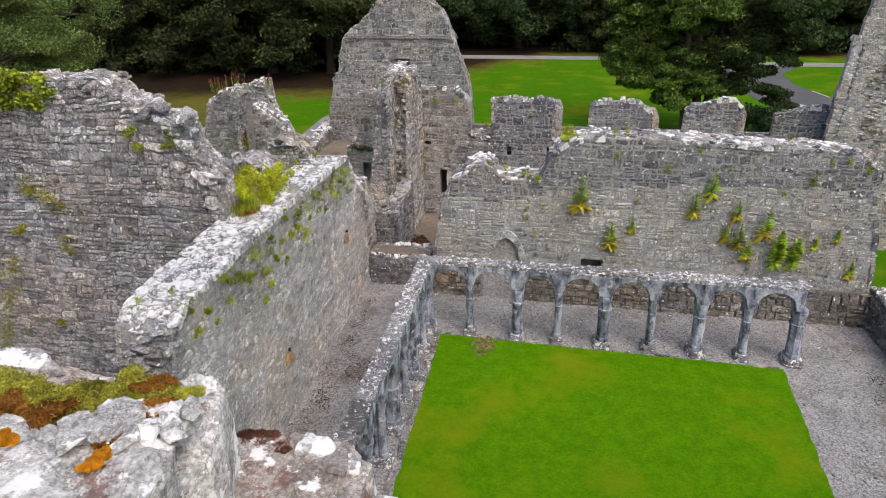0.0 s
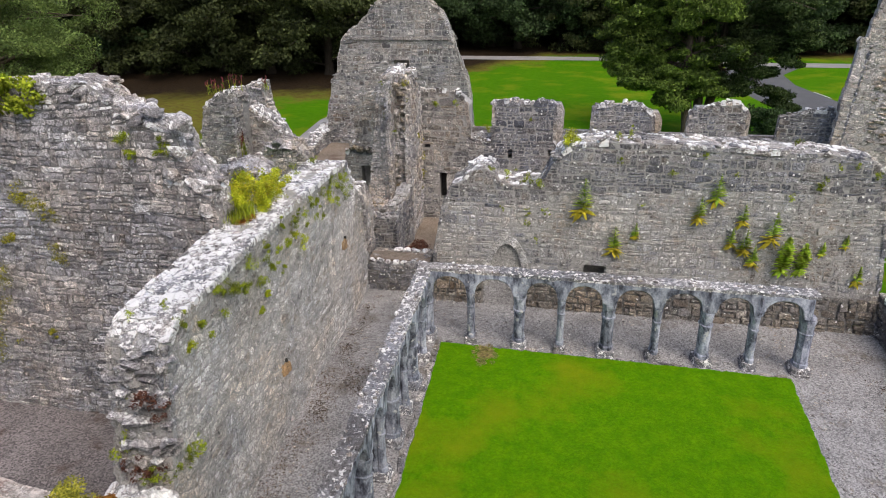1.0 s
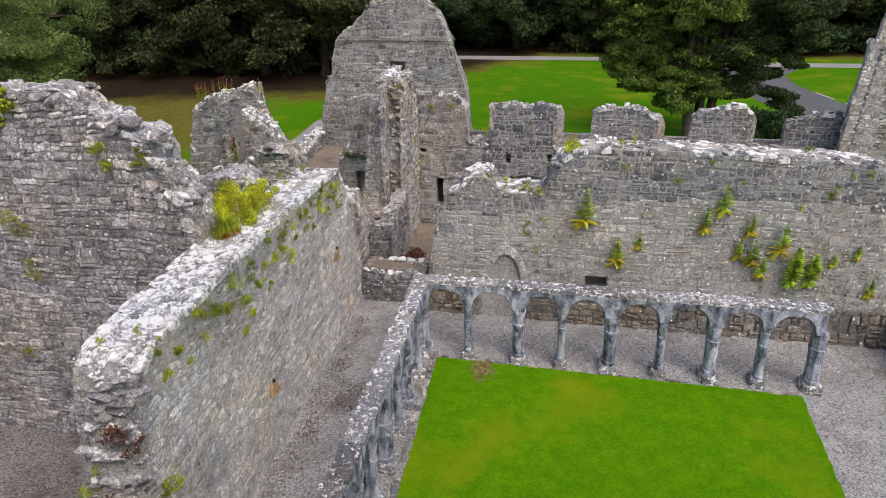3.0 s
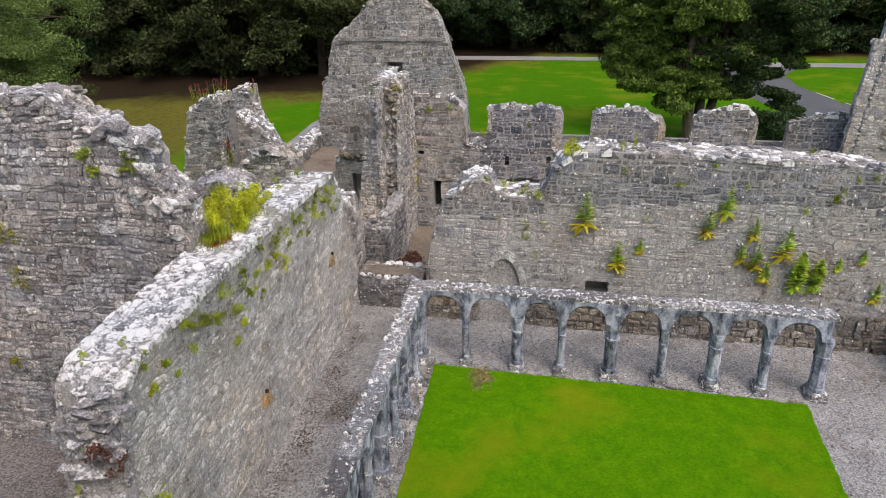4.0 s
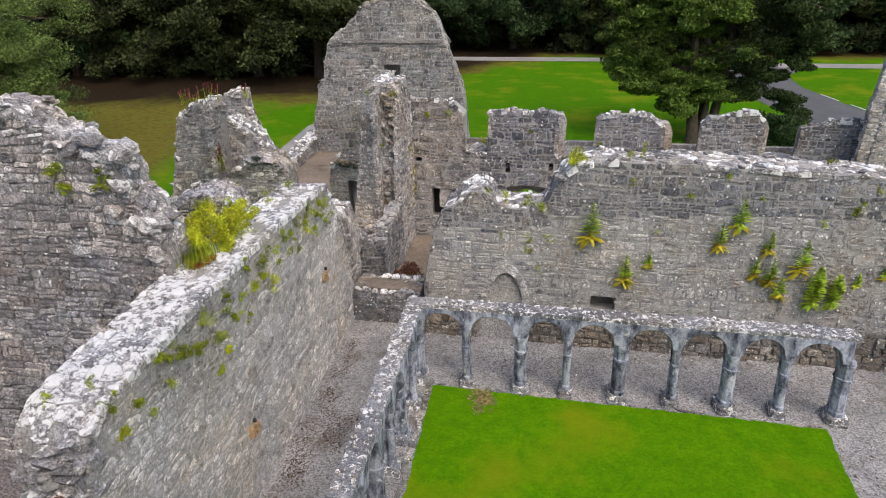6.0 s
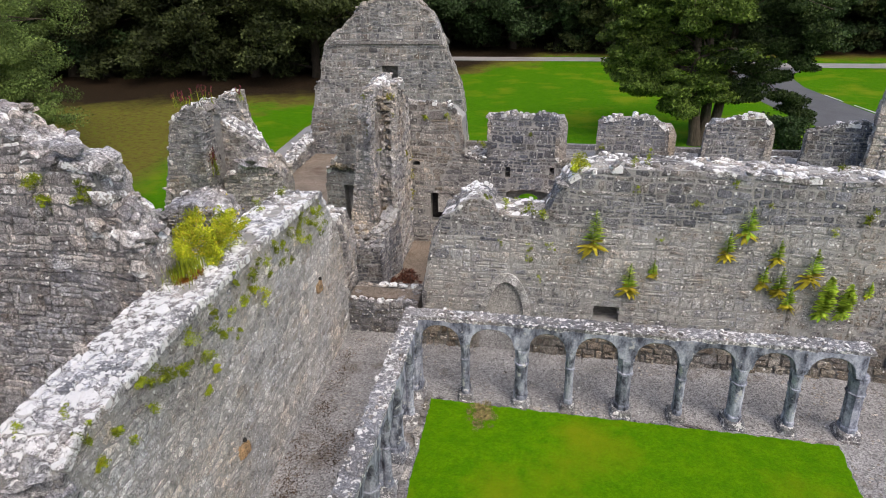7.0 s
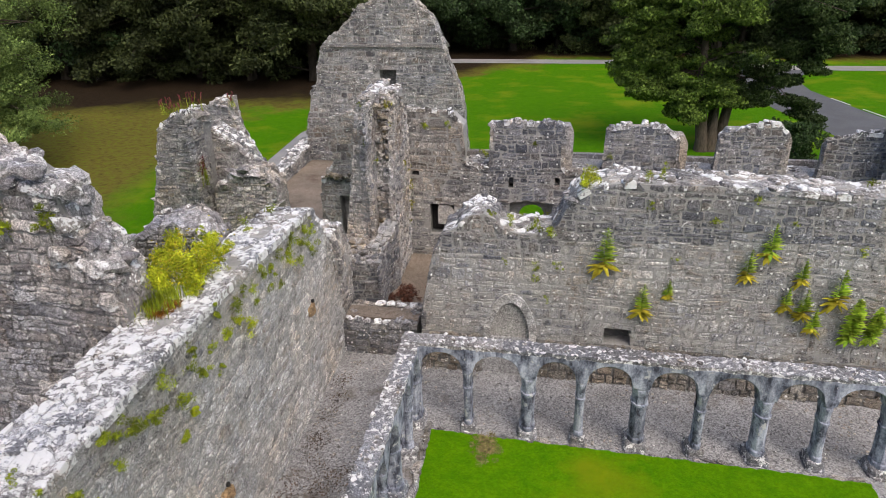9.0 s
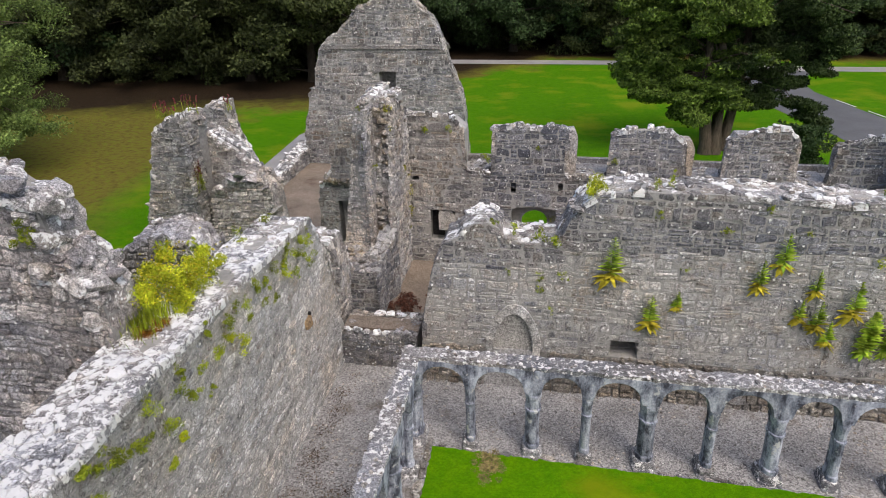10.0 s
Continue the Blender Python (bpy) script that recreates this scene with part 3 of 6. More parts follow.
def caps(wall, face, line, thick, rng, material, step=0.22, size=(0.18, 0.34), flat=0.4, parts=False, fine=False, side=None, lift=1.0, bare=None):
    """Broken stones bedded along a wall's ragged edge (s, z), over its whole thickness; steep stretches take the side material."""
    run = [0.0]
    for (sa, za), (sb, zb) in zip(line, line[1:]):
        run.append(run[-1] + math.hypot(sb - sa, zb - za))

    def spot(t, d, h):
        t = min(max(t, 0.0), run[-1] - 1e-4)
        i = max(k for k in range(len(run) - 1) if run[k] <= t)
        (sa, za), (sb, zb) = line[i], line[i + 1]
        k, n = (t - run[i]) / (run[i + 1] - run[i] + 1e-9), run[i + 1] - run[i] + 1e-9
        return face.at(sa + (sb - sa) * k - (zb - za) / n * h, za + (zb - za) * k + (sb - sa) / n * h, -d), abs(zb - za) > 2.0 * abs(sb - sa)

    groups = {}
    for cell in rubble(0.0, run[-1], 0.0, thick, rng, (size[0] * 0.6, size[1] * 0.8), size):
        n = len(cell)
        mt, md = sum(p[0] for p in cell) / n, sum(p[1] for p in cell) / n
        if not (0.02 < mt < run[-1] - 0.02 and -0.09 < md < thick + 0.09):
            continue
        if bare and rng.random() < bare(mt, md):
            continue
        steep = spot(mt, md, 0)[1]
        ring = []
        for (ax, az), (bx, bz) in zip(cell, cell[1:] + cell[:1]):
            c = rng.uniform(0.1, 0.26)
            ring += [(ax + (bx - ax) * c, az + (bz - az) * c), (bx + (ax - bx) * c, bz + (az - bz) * c)]
        k = rng.uniform(0.88, 1.0) if lift > 0.5 else rng.uniform(0.95, 1.0)
        ring = [(mt + (t - mt) * k, min(max(md + (d - md) * k, -0.035), thick + 0.035)) for t, d in ring]
        high = rng.uniform(0.0, 0.035) if steep else (rng.random() ** 2.2 * 0.1 + 0.004) * lift + (0.03 if lift < 0.5 else 0.0)
        n = len(ring)
        tilt = rng.uniform(-0.2, 0.2) * lift, rng.uniform(-0.2, 0.2) * lift
        verts = [spot(t, d, -0.09)[0] for t, d in ring]
        for t, d in ring:
            verts.append(spot(t, d, high * rng.uniform(0.35, 0.75))[0])
        for t, d in ring:
            q = rng.uniform(0.76, 0.9) if lift > 0.5 else rng.uniform(0.9, 0.96)
            verts.append(spot(mt + (t - mt) * q, md + (d - md) * q, high + ((t - mt) * tilt[0] + (d - md) * tilt[1]) * (0.3 if steep else 1) + rng.uniform(-0.008, 0.008))[0])
        verts.append(spot(mt, md, high + rng.uniform(0, 0.02))[0])
        faces = [(r + i, r + (i + 1) % n, r + n + (i + 1) % n, r + n + i) for r in (0, n) for i in range(n)] + [(2 * n + i, 2 * n + (i + 1) % n, 3 * n) for i in range(n)]
        key = side if steep and side else material
        if parts:
            one = Soup()
            one.add(verts, faces)
            part("cap_stone", one, key, wall)
        else:
            groups.setdefault(key.name, (key, Soup()))[1].add(verts, faces)
        if not steep and rng.random() < 0.12 * lift:
            w = rng.uniform(0.08, 0.2)
            p = spot(mt, md, high + w * 0.12)[0]
            groups.setdefault(material.name, (material, Soup()))[1].add(*rock(rng, p, (w * 1.4, w, w * 0.5), True))
    for key, soup in groups.values():
        part("capping", soup, key, wall, "loose lichened stones bedded on the wall top", kind="stuff")


def arch(s0, s1, z0, spring, crown, n=8, point=0.0):
    """The outline of an arched opening."""
    m, w = (s0 + s1) / 2, (s1 - s0) / 2
    top = []
    for i in range(n + 1):
        a = math.pi * i / n
        x = math.cos(a)
        top.append((m + w * x, spring + (crown - spring) * ((1 - abs(x) ** 2.1) ** 0.8 if point else math.sin(a) ** 0.9)))
    return [(s0, z0), (s1, z0)] + top


def rough(line, rng, step=0.35, amount=0.09):
    """A broken edge: the line with small steps in it."""
    out = [line[0]]
    for (sa, za), (sb, zb) in zip(line, line[1:]):
        n = max(1, int(math.hypot(sb - sa, zb - za) / step))
        for i in range(1, n + 1):
            k = i / n
            j = amount if (sb, zb) != line[-1] or i < n else 0
            out.append((sa + (sb - sa) * k + rng.uniform(-j, j) * 0.4, za + (zb - za) * k + rng.uniform(-j, j)))
    return out


def ruin(name, face, top, thick, rng, label, mat, mortar, holes=(), rows=(0.1, 0.24), widths=(0.16, 0.5), near=lambda s, z: False,
         floor=-0.3, cap=M_CAP, proud=0.02, gap=0.012, cap_size=(0.18, 0.34), cap_parts=False, limit=290, both=False, ends=(), fine=False, joint=0.012, loose=0.17, amount=0.09, upper=None, lift=1.0, bare=None, course=1.1, base=-9.0, squared=True):
    """A ruined rubble wall: a core, its stones, and the loose stones along its broken top."""
    line = rough(top, rng, 0.35, amount)
    poly = [(line[-1][0], floor), *[(s, z) for s, z in reversed(line)], (line[0][0], floor)]
    poly = poly[::-1]
    wall = thing(name, slab(face, poly, joint, thick, holes), mortar, label, "wall", kind="structure")
    laid = stones(face, poly, holes, rng, rows, widths, gap, proud, floor, loose, course, squared)
    if both:
        u = face.u
        p0 = face.at(0, 0, -thick)
        rear = Face(p0[0], p0[1], -u[0], -u[1], -face.lean)
        mirror = [(-s, z) for s, z in poly][::-1]
        laid += [(1e6, z, v, f) for s, z, v, f in stones(rear, mirror, [[(-s, z) for s, z in h] for h in holes], rng, rows, widths, gap, proud, floor, squared=squared)]
    for s_end, zt, sign in ends:
        p0 = face.at(s_end, 0)
        side = Face(p0[0], p0[1], -face.n[0] * sign, -face.n[1] * sign) if sign > 0 else Face(*face.at(s_end, 0, -thick)[:2], face.n[0], face.n[1])
        laid += [(1e6, z, v, f) for s, z, v, f in stones(side, [(0, floor), (thick, floor), (thick, zt), (0, zt)], (), rng, rows, widths, gap, proud, floor, squared=squared)]
    laid = [one for one in laid if one[1] > base]
    if upper:
        high = [one for one in laid if one[1] > upper[0](one[0]) + 0.3 * noise.noise(Vector((one[0] * 0.7, one[1], 4.2)))]
        laid = [one for one in laid if one not in high]
        lay(wall, high, upper[1], *((lambda s, z: True, 300) if len(upper) > 2 else (near, limit // 2)))
        limit -= 0 if len(upper) > 2 else limit // 2
    lay(wall, laid, mat, near, limit)
    caps(wall, face, line, thick, rng, cap, size=cap_size, parts=cap_parts, fine=fine, side=upper[1] if upper else mat, lift=lift, bare=bare)
    return wall


# ---- ground ----
def sheet(poly, z, name, material, label, category, cut=1.0):
    """A flat, finely divided sheet of ground with a slight roll."""
    soup = Soup()
    soup.add([(x, y, z) for x, y in poly], [tuple(range(len(poly)))])
    return thing(name, soup, material, label, category, kind="structure")


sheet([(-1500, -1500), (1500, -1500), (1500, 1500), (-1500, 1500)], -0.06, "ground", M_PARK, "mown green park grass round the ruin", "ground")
sheet([(-5.2, 0.4), (9.4, 0.4), (9.4, 14.7), (-5.2, 14.7)], 0.0, "gravel_walk", M_GRAVEL, "grey gravel of the cloister walk", "gravel")
sheet([(-16, 0.4), (-5.6, 0.4), (-5.6, 8.6), (-16, 8.6)], -0.02, "gravel_floor", M_DIRT, "dark gravel floor of the roofless room", "gravel")
sheet([(-7.2, 15.2), (8.9, 15.2), (8.9, 20.6), (-7.2, 20.6)], 0.004, "earth_floor", M_EARTH, "brown earth and gravel floor between ruined walls", "gravel")
sheet([(-12.0, 20.8), (-6.8, 20.8), (-6.8, 30.2), (-12.0, 30.2)], -0.02, "trodden_floor", M_EARTH, "brown trodden earth inside the ruined range", "gravel")


def strip(points, width, z, name, material, label, category):
    """A ribbon of road along points."""
    soup = Soup()
    v = []
    for i, (x, y) in enumerate(points):
        a, b = points[max(0, i - 1)], points[min(len(points) - 1, i + 1)]
        n = math.hypot(b[0] - a[0], b[1] - a[1])
        nx, ny = -(b[1] - a[1]) / n, (b[0] - a[0]) / n
        v += [(x + nx * width / 2, y + ny * width / 2, z), (x - nx * width / 2, y - ny * width / 2, z)]
    soup.add(v, [(2 * i, 2 * i + 1, 2 * i + 3, 2 * i + 2) for i in range(len(points) - 1)])
    return thing(name, soup, material, label, category, kind="structure")


strip([(-90, 57.5), (-40, 58.5), (-8, 59.2), (6, 59.3), (14, 58.4), (20, 57.0), (28, 57.0), (45, 61), (90, 75)], 2.2, -0.03, "footpath", M_PATH, "pale grey footpath across the park", "path")
ROAD_LINE = [(20.5, 10), (19.2, 30), (17.9, 38), (16.9, 43), (16.2, 48), (16.8, 53), (19.5, 57)]
road = strip(ROAD_LINE, 5.0, -0.04, "road", M_ROAD, "dark asphalt drive curving through the park", "road")
for (xa, ya), (xb, yb) in (((19.1, 45.6), (19.5, 43.6)), ((19.75, 42.6), (20.3, 40.0)), ((20.6, 38.8), (21.2, 36.0))):
    dash = Soup()
    nx, ny = 0.05, 0.01
    dash.add([(xa - nx, ya - ny, -0.034), (xa + nx, ya + ny, -0.034), (xb + nx, yb + ny, -0.034), (xb - nx, yb - ny, -0.034)], [(0, 1, 2, 3)])
    part("road_marking", dash, M_PAINT, road, "white painted edge line")
strip([(-13.0, 22), (-13.2, 28), (-13.5, 34), (-12.3, 40), (-10, 46)], 1.4, -0.045, "side_path", M_PATH, "grey gravel path past the ruin", "path")

# cloister garth, with a slightly ragged edge and mown blades
rng = random.Random(11)
LAWN = [(-2.22, 11.92), (6.42, 11.78), (6.1, 7.95), (5.95, 4.0), (5.9, 1.5), (-2.15, 1.5)]
edge = []
for (xa, ya), (xb, yb) in zip(LAWN, LAWN[1:] + LAWN[:1]):
    n = max(2, int(math.hypot(xb - xa, yb - ya) / 0.12))
    for i in range(n):
        k = i / n
        edge.append((xa + (xb - xa) * k + rng.uniform(-0.025, 0.025), ya + (yb - ya) * k + rng.uniform(-0.025, 0.025)))
soup = Soup()
n = len(edge)
soup.add([(x, y, 0.035) for x, y in edge] + [(x, y, 0.0) for x, y in edge], [tuple(range(n - 1, -1, -1))] + [(i, (i + 1) % n, n + (i + 1) % n, n + i) for i in range(n)])
lawn = thing("lawn", soup, M_LAWN, "bright green mown grass of the cloister garth", "lawn", kind="structure")
blades = Soup()
for i in range(26000):
    x, y = rng.uniform(-2.25, 6.45), rng.uniform(4.5, 11.98)
    if inside(LAWN, x, y):
        a, h, w = rng.uniform(0, 6.28), rng.uniform(0.01, 0.03), rng.uniform(0.005, 0.01)
        c, s_ = math.cos(a), math.sin(a)
        lx, ly = rng.uniform(-0.02, 0.02), rng.uniform(-0.02, 0.02)
        blades.add([(x - c * w, y - s_ * w, 0.03), (x + c * w, y + s_ * w, 0.03), (x + lx, y + ly, 0.035 + h)], [(0, 1, 2)])
part("grass", blades, M_LAWN, lawn, "short mown blades of grass", kind="stuff")
pebbles = Soup()
for i in range(5000):
    x, y = rng.uniform(-5.0, 9.2), rng.uniform(5, 14.5)
    if not inside(LAWN, x, y):
        w = rng.uniform(0.012, 0.035)
        verts = [(x + w * p * rng.uniform(0.6, 1.2), y + w * q * rng.uniform(0.6, 1.2), 0.002 + w * r * 0.8) for p, q, r in ((-1, -1, 0), (1, -1, 0), (1, 1, 0), (-1, 1, 0), (0, 0, 0.9))]
        pebbles.add(verts, [(0, 1, 4), (1, 2, 4), (2, 3, 4), (3, 0, 4)])
thing("pebbles", pebbles, M_GREY, "loose grey pebbles strewn over the gravel", "pebbles", kind="stuff")

# ---- walls ----
R = random.Random
# west range: the long wall beside the cloister walk, facing east
A_FACE = Face(-4.98, 0.0, 0.0, 1.0, 0.012)
A_TOP = [(1.0, 1.7), (4.0, 1.9), (4.85, 2.2), (5.05, 2.6), (5.2, 3.1), (5.4, 3.75), (5.6, 4.3), (5.9, 4.5), (6.4, 4.55), (8.0, 4.6), (10.0, 4.58), (12.0, 4.52), (13.45, 4.42), (13.65, 4.3), (13.9, 3.9), (14.2, 3.35), (14.42, 2.6), (14.55, 1.9), (14.6, 0.6)]
wall_west = ruin("wall_west", A_FACE, A_TOP, 0.95, R(1), "tall pale rubble wall with lichened broken top", M_WARM, M_MORTAR_WARM, joint=0.004, loose=0.24, amount=0.03, rows=(0.05, 0.21), widths=(0.08, 0.4), upper=(lambda s: 4.0, M_SMEAR), lift=0.3, cap=M_CAP_PALE, bare=lambda t, d: 0.0 if t < 9.5 else 0.05 if d < 0.22 or d > 0.72 else 0.35,
                 near=lambda s, z: 6.0 < s < 9.6 and 2.4 < z, proud=0.008, gap=0.007, cap_size=(0.08, 0.32), ends=((5.3, 3.6, -1),), squared=False)

A_RNG = R(203)
for i in range(70):
    k = A_RNG.random()
    y_, z_ = 4.9 + 0.6 * k ** 1.1, 2.1 + 2.2 * k
    w_ = A_RNG.uniform(0.12, 0.34)
    part("stone", hull_rock(A_RNG, (-5.03 - A_RNG.uniform(0.02, 0.86), y_ + A_RNG.uniform(0.0, 0.16), z_), (w_ * 1.4, w_ * 1.1, w_ * 0.42), (A_RNG.uniform(-8, 8), A_RNG.uniform(-8, 8), A_RNG.uniform(0, 180)), 2, 0.01), M_CAPPED if i % 4 else M_GREY, wall_west)

# gabled wall of the west room, leaning back
C_FACE = Face(-15.0, 8.1, 1.0, 0.0, 0.16)
C_TOP = [(0.0, 6.9), (2.0, 7.1), (4.7, 7.2), (5.2, 7.14), (5.7, 7.22), (6.2, 7.3), (6.6, 7.3), (6.72, 7.1), (7.14, 6.88), (7.5, 6.7), (7.78, 6.5), (8.1, 6.48), (8.32, 6.3), (8.44, 5.95), (8.62, 5.68), (8.8, 5.42), (9.0, 5.08), (9.06, 4.75)]
wall_gable_west = ruin("wall_gable_west", C_FACE, C_TOP, 0.62, R(2), "high grey rubble gable wall with a broken slope", M_PURPLE, M_MORTAR_MID, joint=0.012, loose=0.26, amount=0.1, rows=(0.06, 0.2), widths=(0.1, 0.5), upper=(lambda s: 5.9 - 0.25 * (s - 6), M_CAPPED, True),
                       near=lambda s, z: 6.8 < s < 8.9 and z > 1.5, proud=0.02, gap=0.008, cap=M_CAPPED, cap_size=(0.16, 0.36), cap_parts=True)
C_RNG = R(202)
for i in range(90):
    k = C_RNG.random()
    s_ = 6.0 + 3.1 * k
    i_ = max(j for j in range(len(C_TOP) - 1) if C_TOP[j][0] <= s_)
    (sa, za), (sb, zb) = C_TOP[i_], C_TOP[i_ + 1]
    z_ = za + (zb - za) * (s_ - sa) / (sb - sa) - C_RNG.uniform(-0.03, 0.22)
    w_ = C_RNG.uniform(0.12, 0.3) if i % 6 else C_RNG.uniform(0.3, 0.44)
    part("stone", hull_rock(C_RNG, C_FACE.at(s_, z_, -C_RNG.uniform(-0.02, 0.6)), (w_ * 1.3, w_, w_ * 0.62), (C_RNG.uniform(-15, 15), C_RNG.uniform(-15, 15), C_RNG.uniform(0, 180)), 2, 0.01), M_CAP if i % 7 == 0 else M_CAPPED, wall_gable_west)
for x_, z_, w_ in ((-6.32, 5.42, 0.42), (-6.75, 5.62, 0.34), (-6.1, 4.95, 0.36), (-6.5, 6.55, 0.4), (-7.1, 6.75, 0.36)):
    part("boulder", hull_rock(C_RNG, (x_, 8.12 + 0.16 * z_, z_), (w_ * 1.3, w_ * 0.9, w_ * 0.7), (C_RNG.uniform(-15, 15), 12, C_RNG.uniform(0, 60)), 3, 0.012), M_CAPPED, wall_gable_west, "large grey boulder with white lichen")

# refectory wall behind the north walk
B_FACE = Face(-3.0, 14.16, 1.0, 0.0, 0.146)
B_TOP = [(0.15, 1.03), (0.17, 1.58), (0.25, 2.13), (0.3, 2.51), (0.43, 2.9), (0.55, 3.17), (0.64, 3.47), (0.94, 3.58), (1.06, 3.81), (1.32, 3.91), (1.6, 3.95), (1.87, 3.87), (1.93, 3.64), (2.39, 3.58), (2.8, 3.57), (3.14, 3.57), (3.28, 3.79), (3.41, 4.12), (3.61, 4.43), (3.87, 4.66), (4.33, 4.78), (5.04, 4.8), (7.09, 4.76), (9.13, 4.71), (11.06, 4.63), (11.65, 4.32), (11.72, 3.45), (11.95, 2.6), (12.08, 1.86), (12.15, 1.03)]
B_HOLES = [arch(1.7, 2.9, -0.3, 1.15, 2.05, point=1), [(4.5, 0.95), (5.12, 0.95), (5.12, 1.36), (4.5, 1.36)]]
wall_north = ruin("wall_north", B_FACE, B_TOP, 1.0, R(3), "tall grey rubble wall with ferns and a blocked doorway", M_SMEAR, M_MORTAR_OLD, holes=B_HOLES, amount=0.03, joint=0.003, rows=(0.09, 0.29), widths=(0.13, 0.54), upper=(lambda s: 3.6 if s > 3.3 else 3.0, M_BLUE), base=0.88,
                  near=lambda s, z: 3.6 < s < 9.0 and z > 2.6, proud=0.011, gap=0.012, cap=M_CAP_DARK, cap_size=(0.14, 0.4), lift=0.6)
# its battered footing of large stones
FOOT_FACE = Face(-3.0, 14.03, 1.0, 0.0, 0.24)
FOOT = [(0.12, -0.3), (12.3, -0.3), (12.3, 0.94), (0.12, 0.94)]
FOOT_HOLE = [(1.66, -0.4), (2.94, -0.4), (2.94, 1.2), (1.66, 1.2)]
for poly_ in ([(0.12, -0.3), (1.66, -0.3), (1.66, 0.94), (0.12, 0.94)], [(2.94, -0.3), (12.3, -0.3), (12.3, 0.94), (2.94, 0.94)]):
    part("footing", slab(FOOT_FACE, poly_, 0.02, 0.5), M_MORTAR_DARK, wall_north)
part("threshold", slab(FOOT_FACE, [(1.662, -0.3), (2.938, -0.3), (2.938, 0.9), (1.662, 0.9)], 0.03, 0.5), M_GRAVEL, wall_north)
M_FOOT = stone_material("mossy_footing_stone", [(0.17, 0.15, 0.13), (0.27, 0.24, 0.2), (0.21, 0.2, 0.19), (0.33, 0.3, 0.25), (0.14, 0.125, 0.11)], 0.0, moss=0.1, stain_at=0.5)
lay(wall_north, stones(FOOT_FACE, FOOT, [FOOT_HOLE], R(33), (0.12, 0.3), (0.16, 0.46), 0.02, 0.035, -0.3, 0.22, 1.0, True), M_FOOT, lambda s, z: True, 290)
# the doorway's blocking and its carved surround
fill = slab(B_FACE, arch(1.66, 2.94, -0.3, 1.15, 2.09, point=1), 0.06, 0.5)
part("door_blocking", fill, M_PEBBLED, wall_north, "pebbly mortar blocking the pointed doorway")
outer, inner = arch(1.66, 2.94, 0.0, 1.15, 2.09, 12, 1)[2:], arch(1.84, 2.76, 0.0, 1.15, 1.86, 12, 1)[2:]
ring_o = [(2.94, 0.0)] + outer + [(1.66, 0.0)]
ring_i = [(2.76, 0.0)] + inner + [(1.84, 0.0)]
for i in range(len(ring_o) - 1):
    piece = slab(B_FACE, [ring_o[i], ring_o[i + 1], ring_i[i + 1], ring_i[i]], -0.05, 0.3)
    part("voussoir", piece, M_DRESSED, wall_north)
# niche back darker than the wall's mortar, shade put into its colour
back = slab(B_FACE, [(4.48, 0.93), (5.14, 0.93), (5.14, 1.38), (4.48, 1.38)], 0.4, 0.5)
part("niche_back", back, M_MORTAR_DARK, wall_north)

P0 = R(44)
# low wall closing the walk's corner
L_FACE = Face(-5.0, 14.34, 1.0, 0.0, 0.146)
wall_low = ruin("wall_low", L_FACE, [(0.0, 0.86), (1.0, 0.88), (1.96, 0.9)], 1.0, R(4), "low dark rubble wall with white-topped stones", M_BLUE, M_MORTAR_DARK, rows=(0.1, 0.24), widths=(0.16, 0.46),
                near=lambda s, z: True, proud=0.02, gap=0.009, cap=M_GREY, cap_size=(0.1, 0.2), lift=0.3)
fill_ = slab(Face(-5.0, 14.66, 1.0, 0.0), [(0.02, 0.8), (1.94, 0.8), (1.94, 0.935), (0.02, 0.925)], 0.0, 0.5)
part("earth_fill", fill_, M_EARTH, wall_low, "pale trodden earth in the wall's core")
for row_, y_ in ((0, 14.5), (1, 15.3)):
    x_ = -4.92
    while x_ < -3.15:
        w = P0.uniform(0.16, 0.3)
        if row_ == 0 or x_ > -4.6:
            part("top_stone", hull_rock(P0, (x_ + w / 2, y_ + P0.uniform(-0.03, 0.03), 0.95 + P0.uniform(-0.01, 0.03)), (w, P0.uniform(0.16, 0.26), P0.uniform(0.1, 0.17)), (P0.uniform(-8, 8), P0.uniform(-8, 8), P0.uniform(-25, 25)), 2, 0.01), M_WHITE if (row_ == 1 or P0.random() < 0.5) else M_CAPPED, wall_low, "whitened stone set on the wall top")
        x_ += w + P0.uniform(0.0, 0.06)

# east walk's low wall
E2_FACE = Face(9.2, 14.5, 0.0, -1.0)
wall_low_east = ruin("wall_low_east", E2_FACE, [(0.0, 1.05), (4.0, 0.95), (9.0, 1.0), (14.0, 1.0)], 0.8, R(5), "low dark rubble wall along the east walk", M_BLUE, M_MORTAR_DARK, rows=(0.12, 0.26), widths=(0.2, 0.5),
                     near=lambda s, z: s < 3, proud=0.03)

# window wall behind the refectory: openings between tall stumps
D_FACE = Face(-8.0, 19.94, 1.0, 0.0, 0.146)
D_TOP = [(0.45, 0.67), (0.44, 1.6), (0.51, 2.35), (0.75, 2.75), (0.92, 3.02), (0.89, 4.56), (1.84, 4.74), (3.45, 4.87), (4.26, 4.83), (4.92, 4.72), (5.23, 4.41), (5.36, 3.59), (5.42, 3.13), (6.2, 3.11), (6.23, 4.46), (6.99, 4.56), (8.5, 4.51), (8.56, 3.04), (9.72, 3.04), (9.77, 4.37), (10.42, 4.54), (11.43, 4.51), (11.92, 4.17), (11.99, 3.04), (12.97, 3.04), (13.05, 4.27), (13.85, 4.56), (14.56, 4.68), (14.9, 4.41), (14.88, 3.04), (15.88, 3.04), (15.98, 4.17), (16.76, 4.42), (18.08, 4.46)]
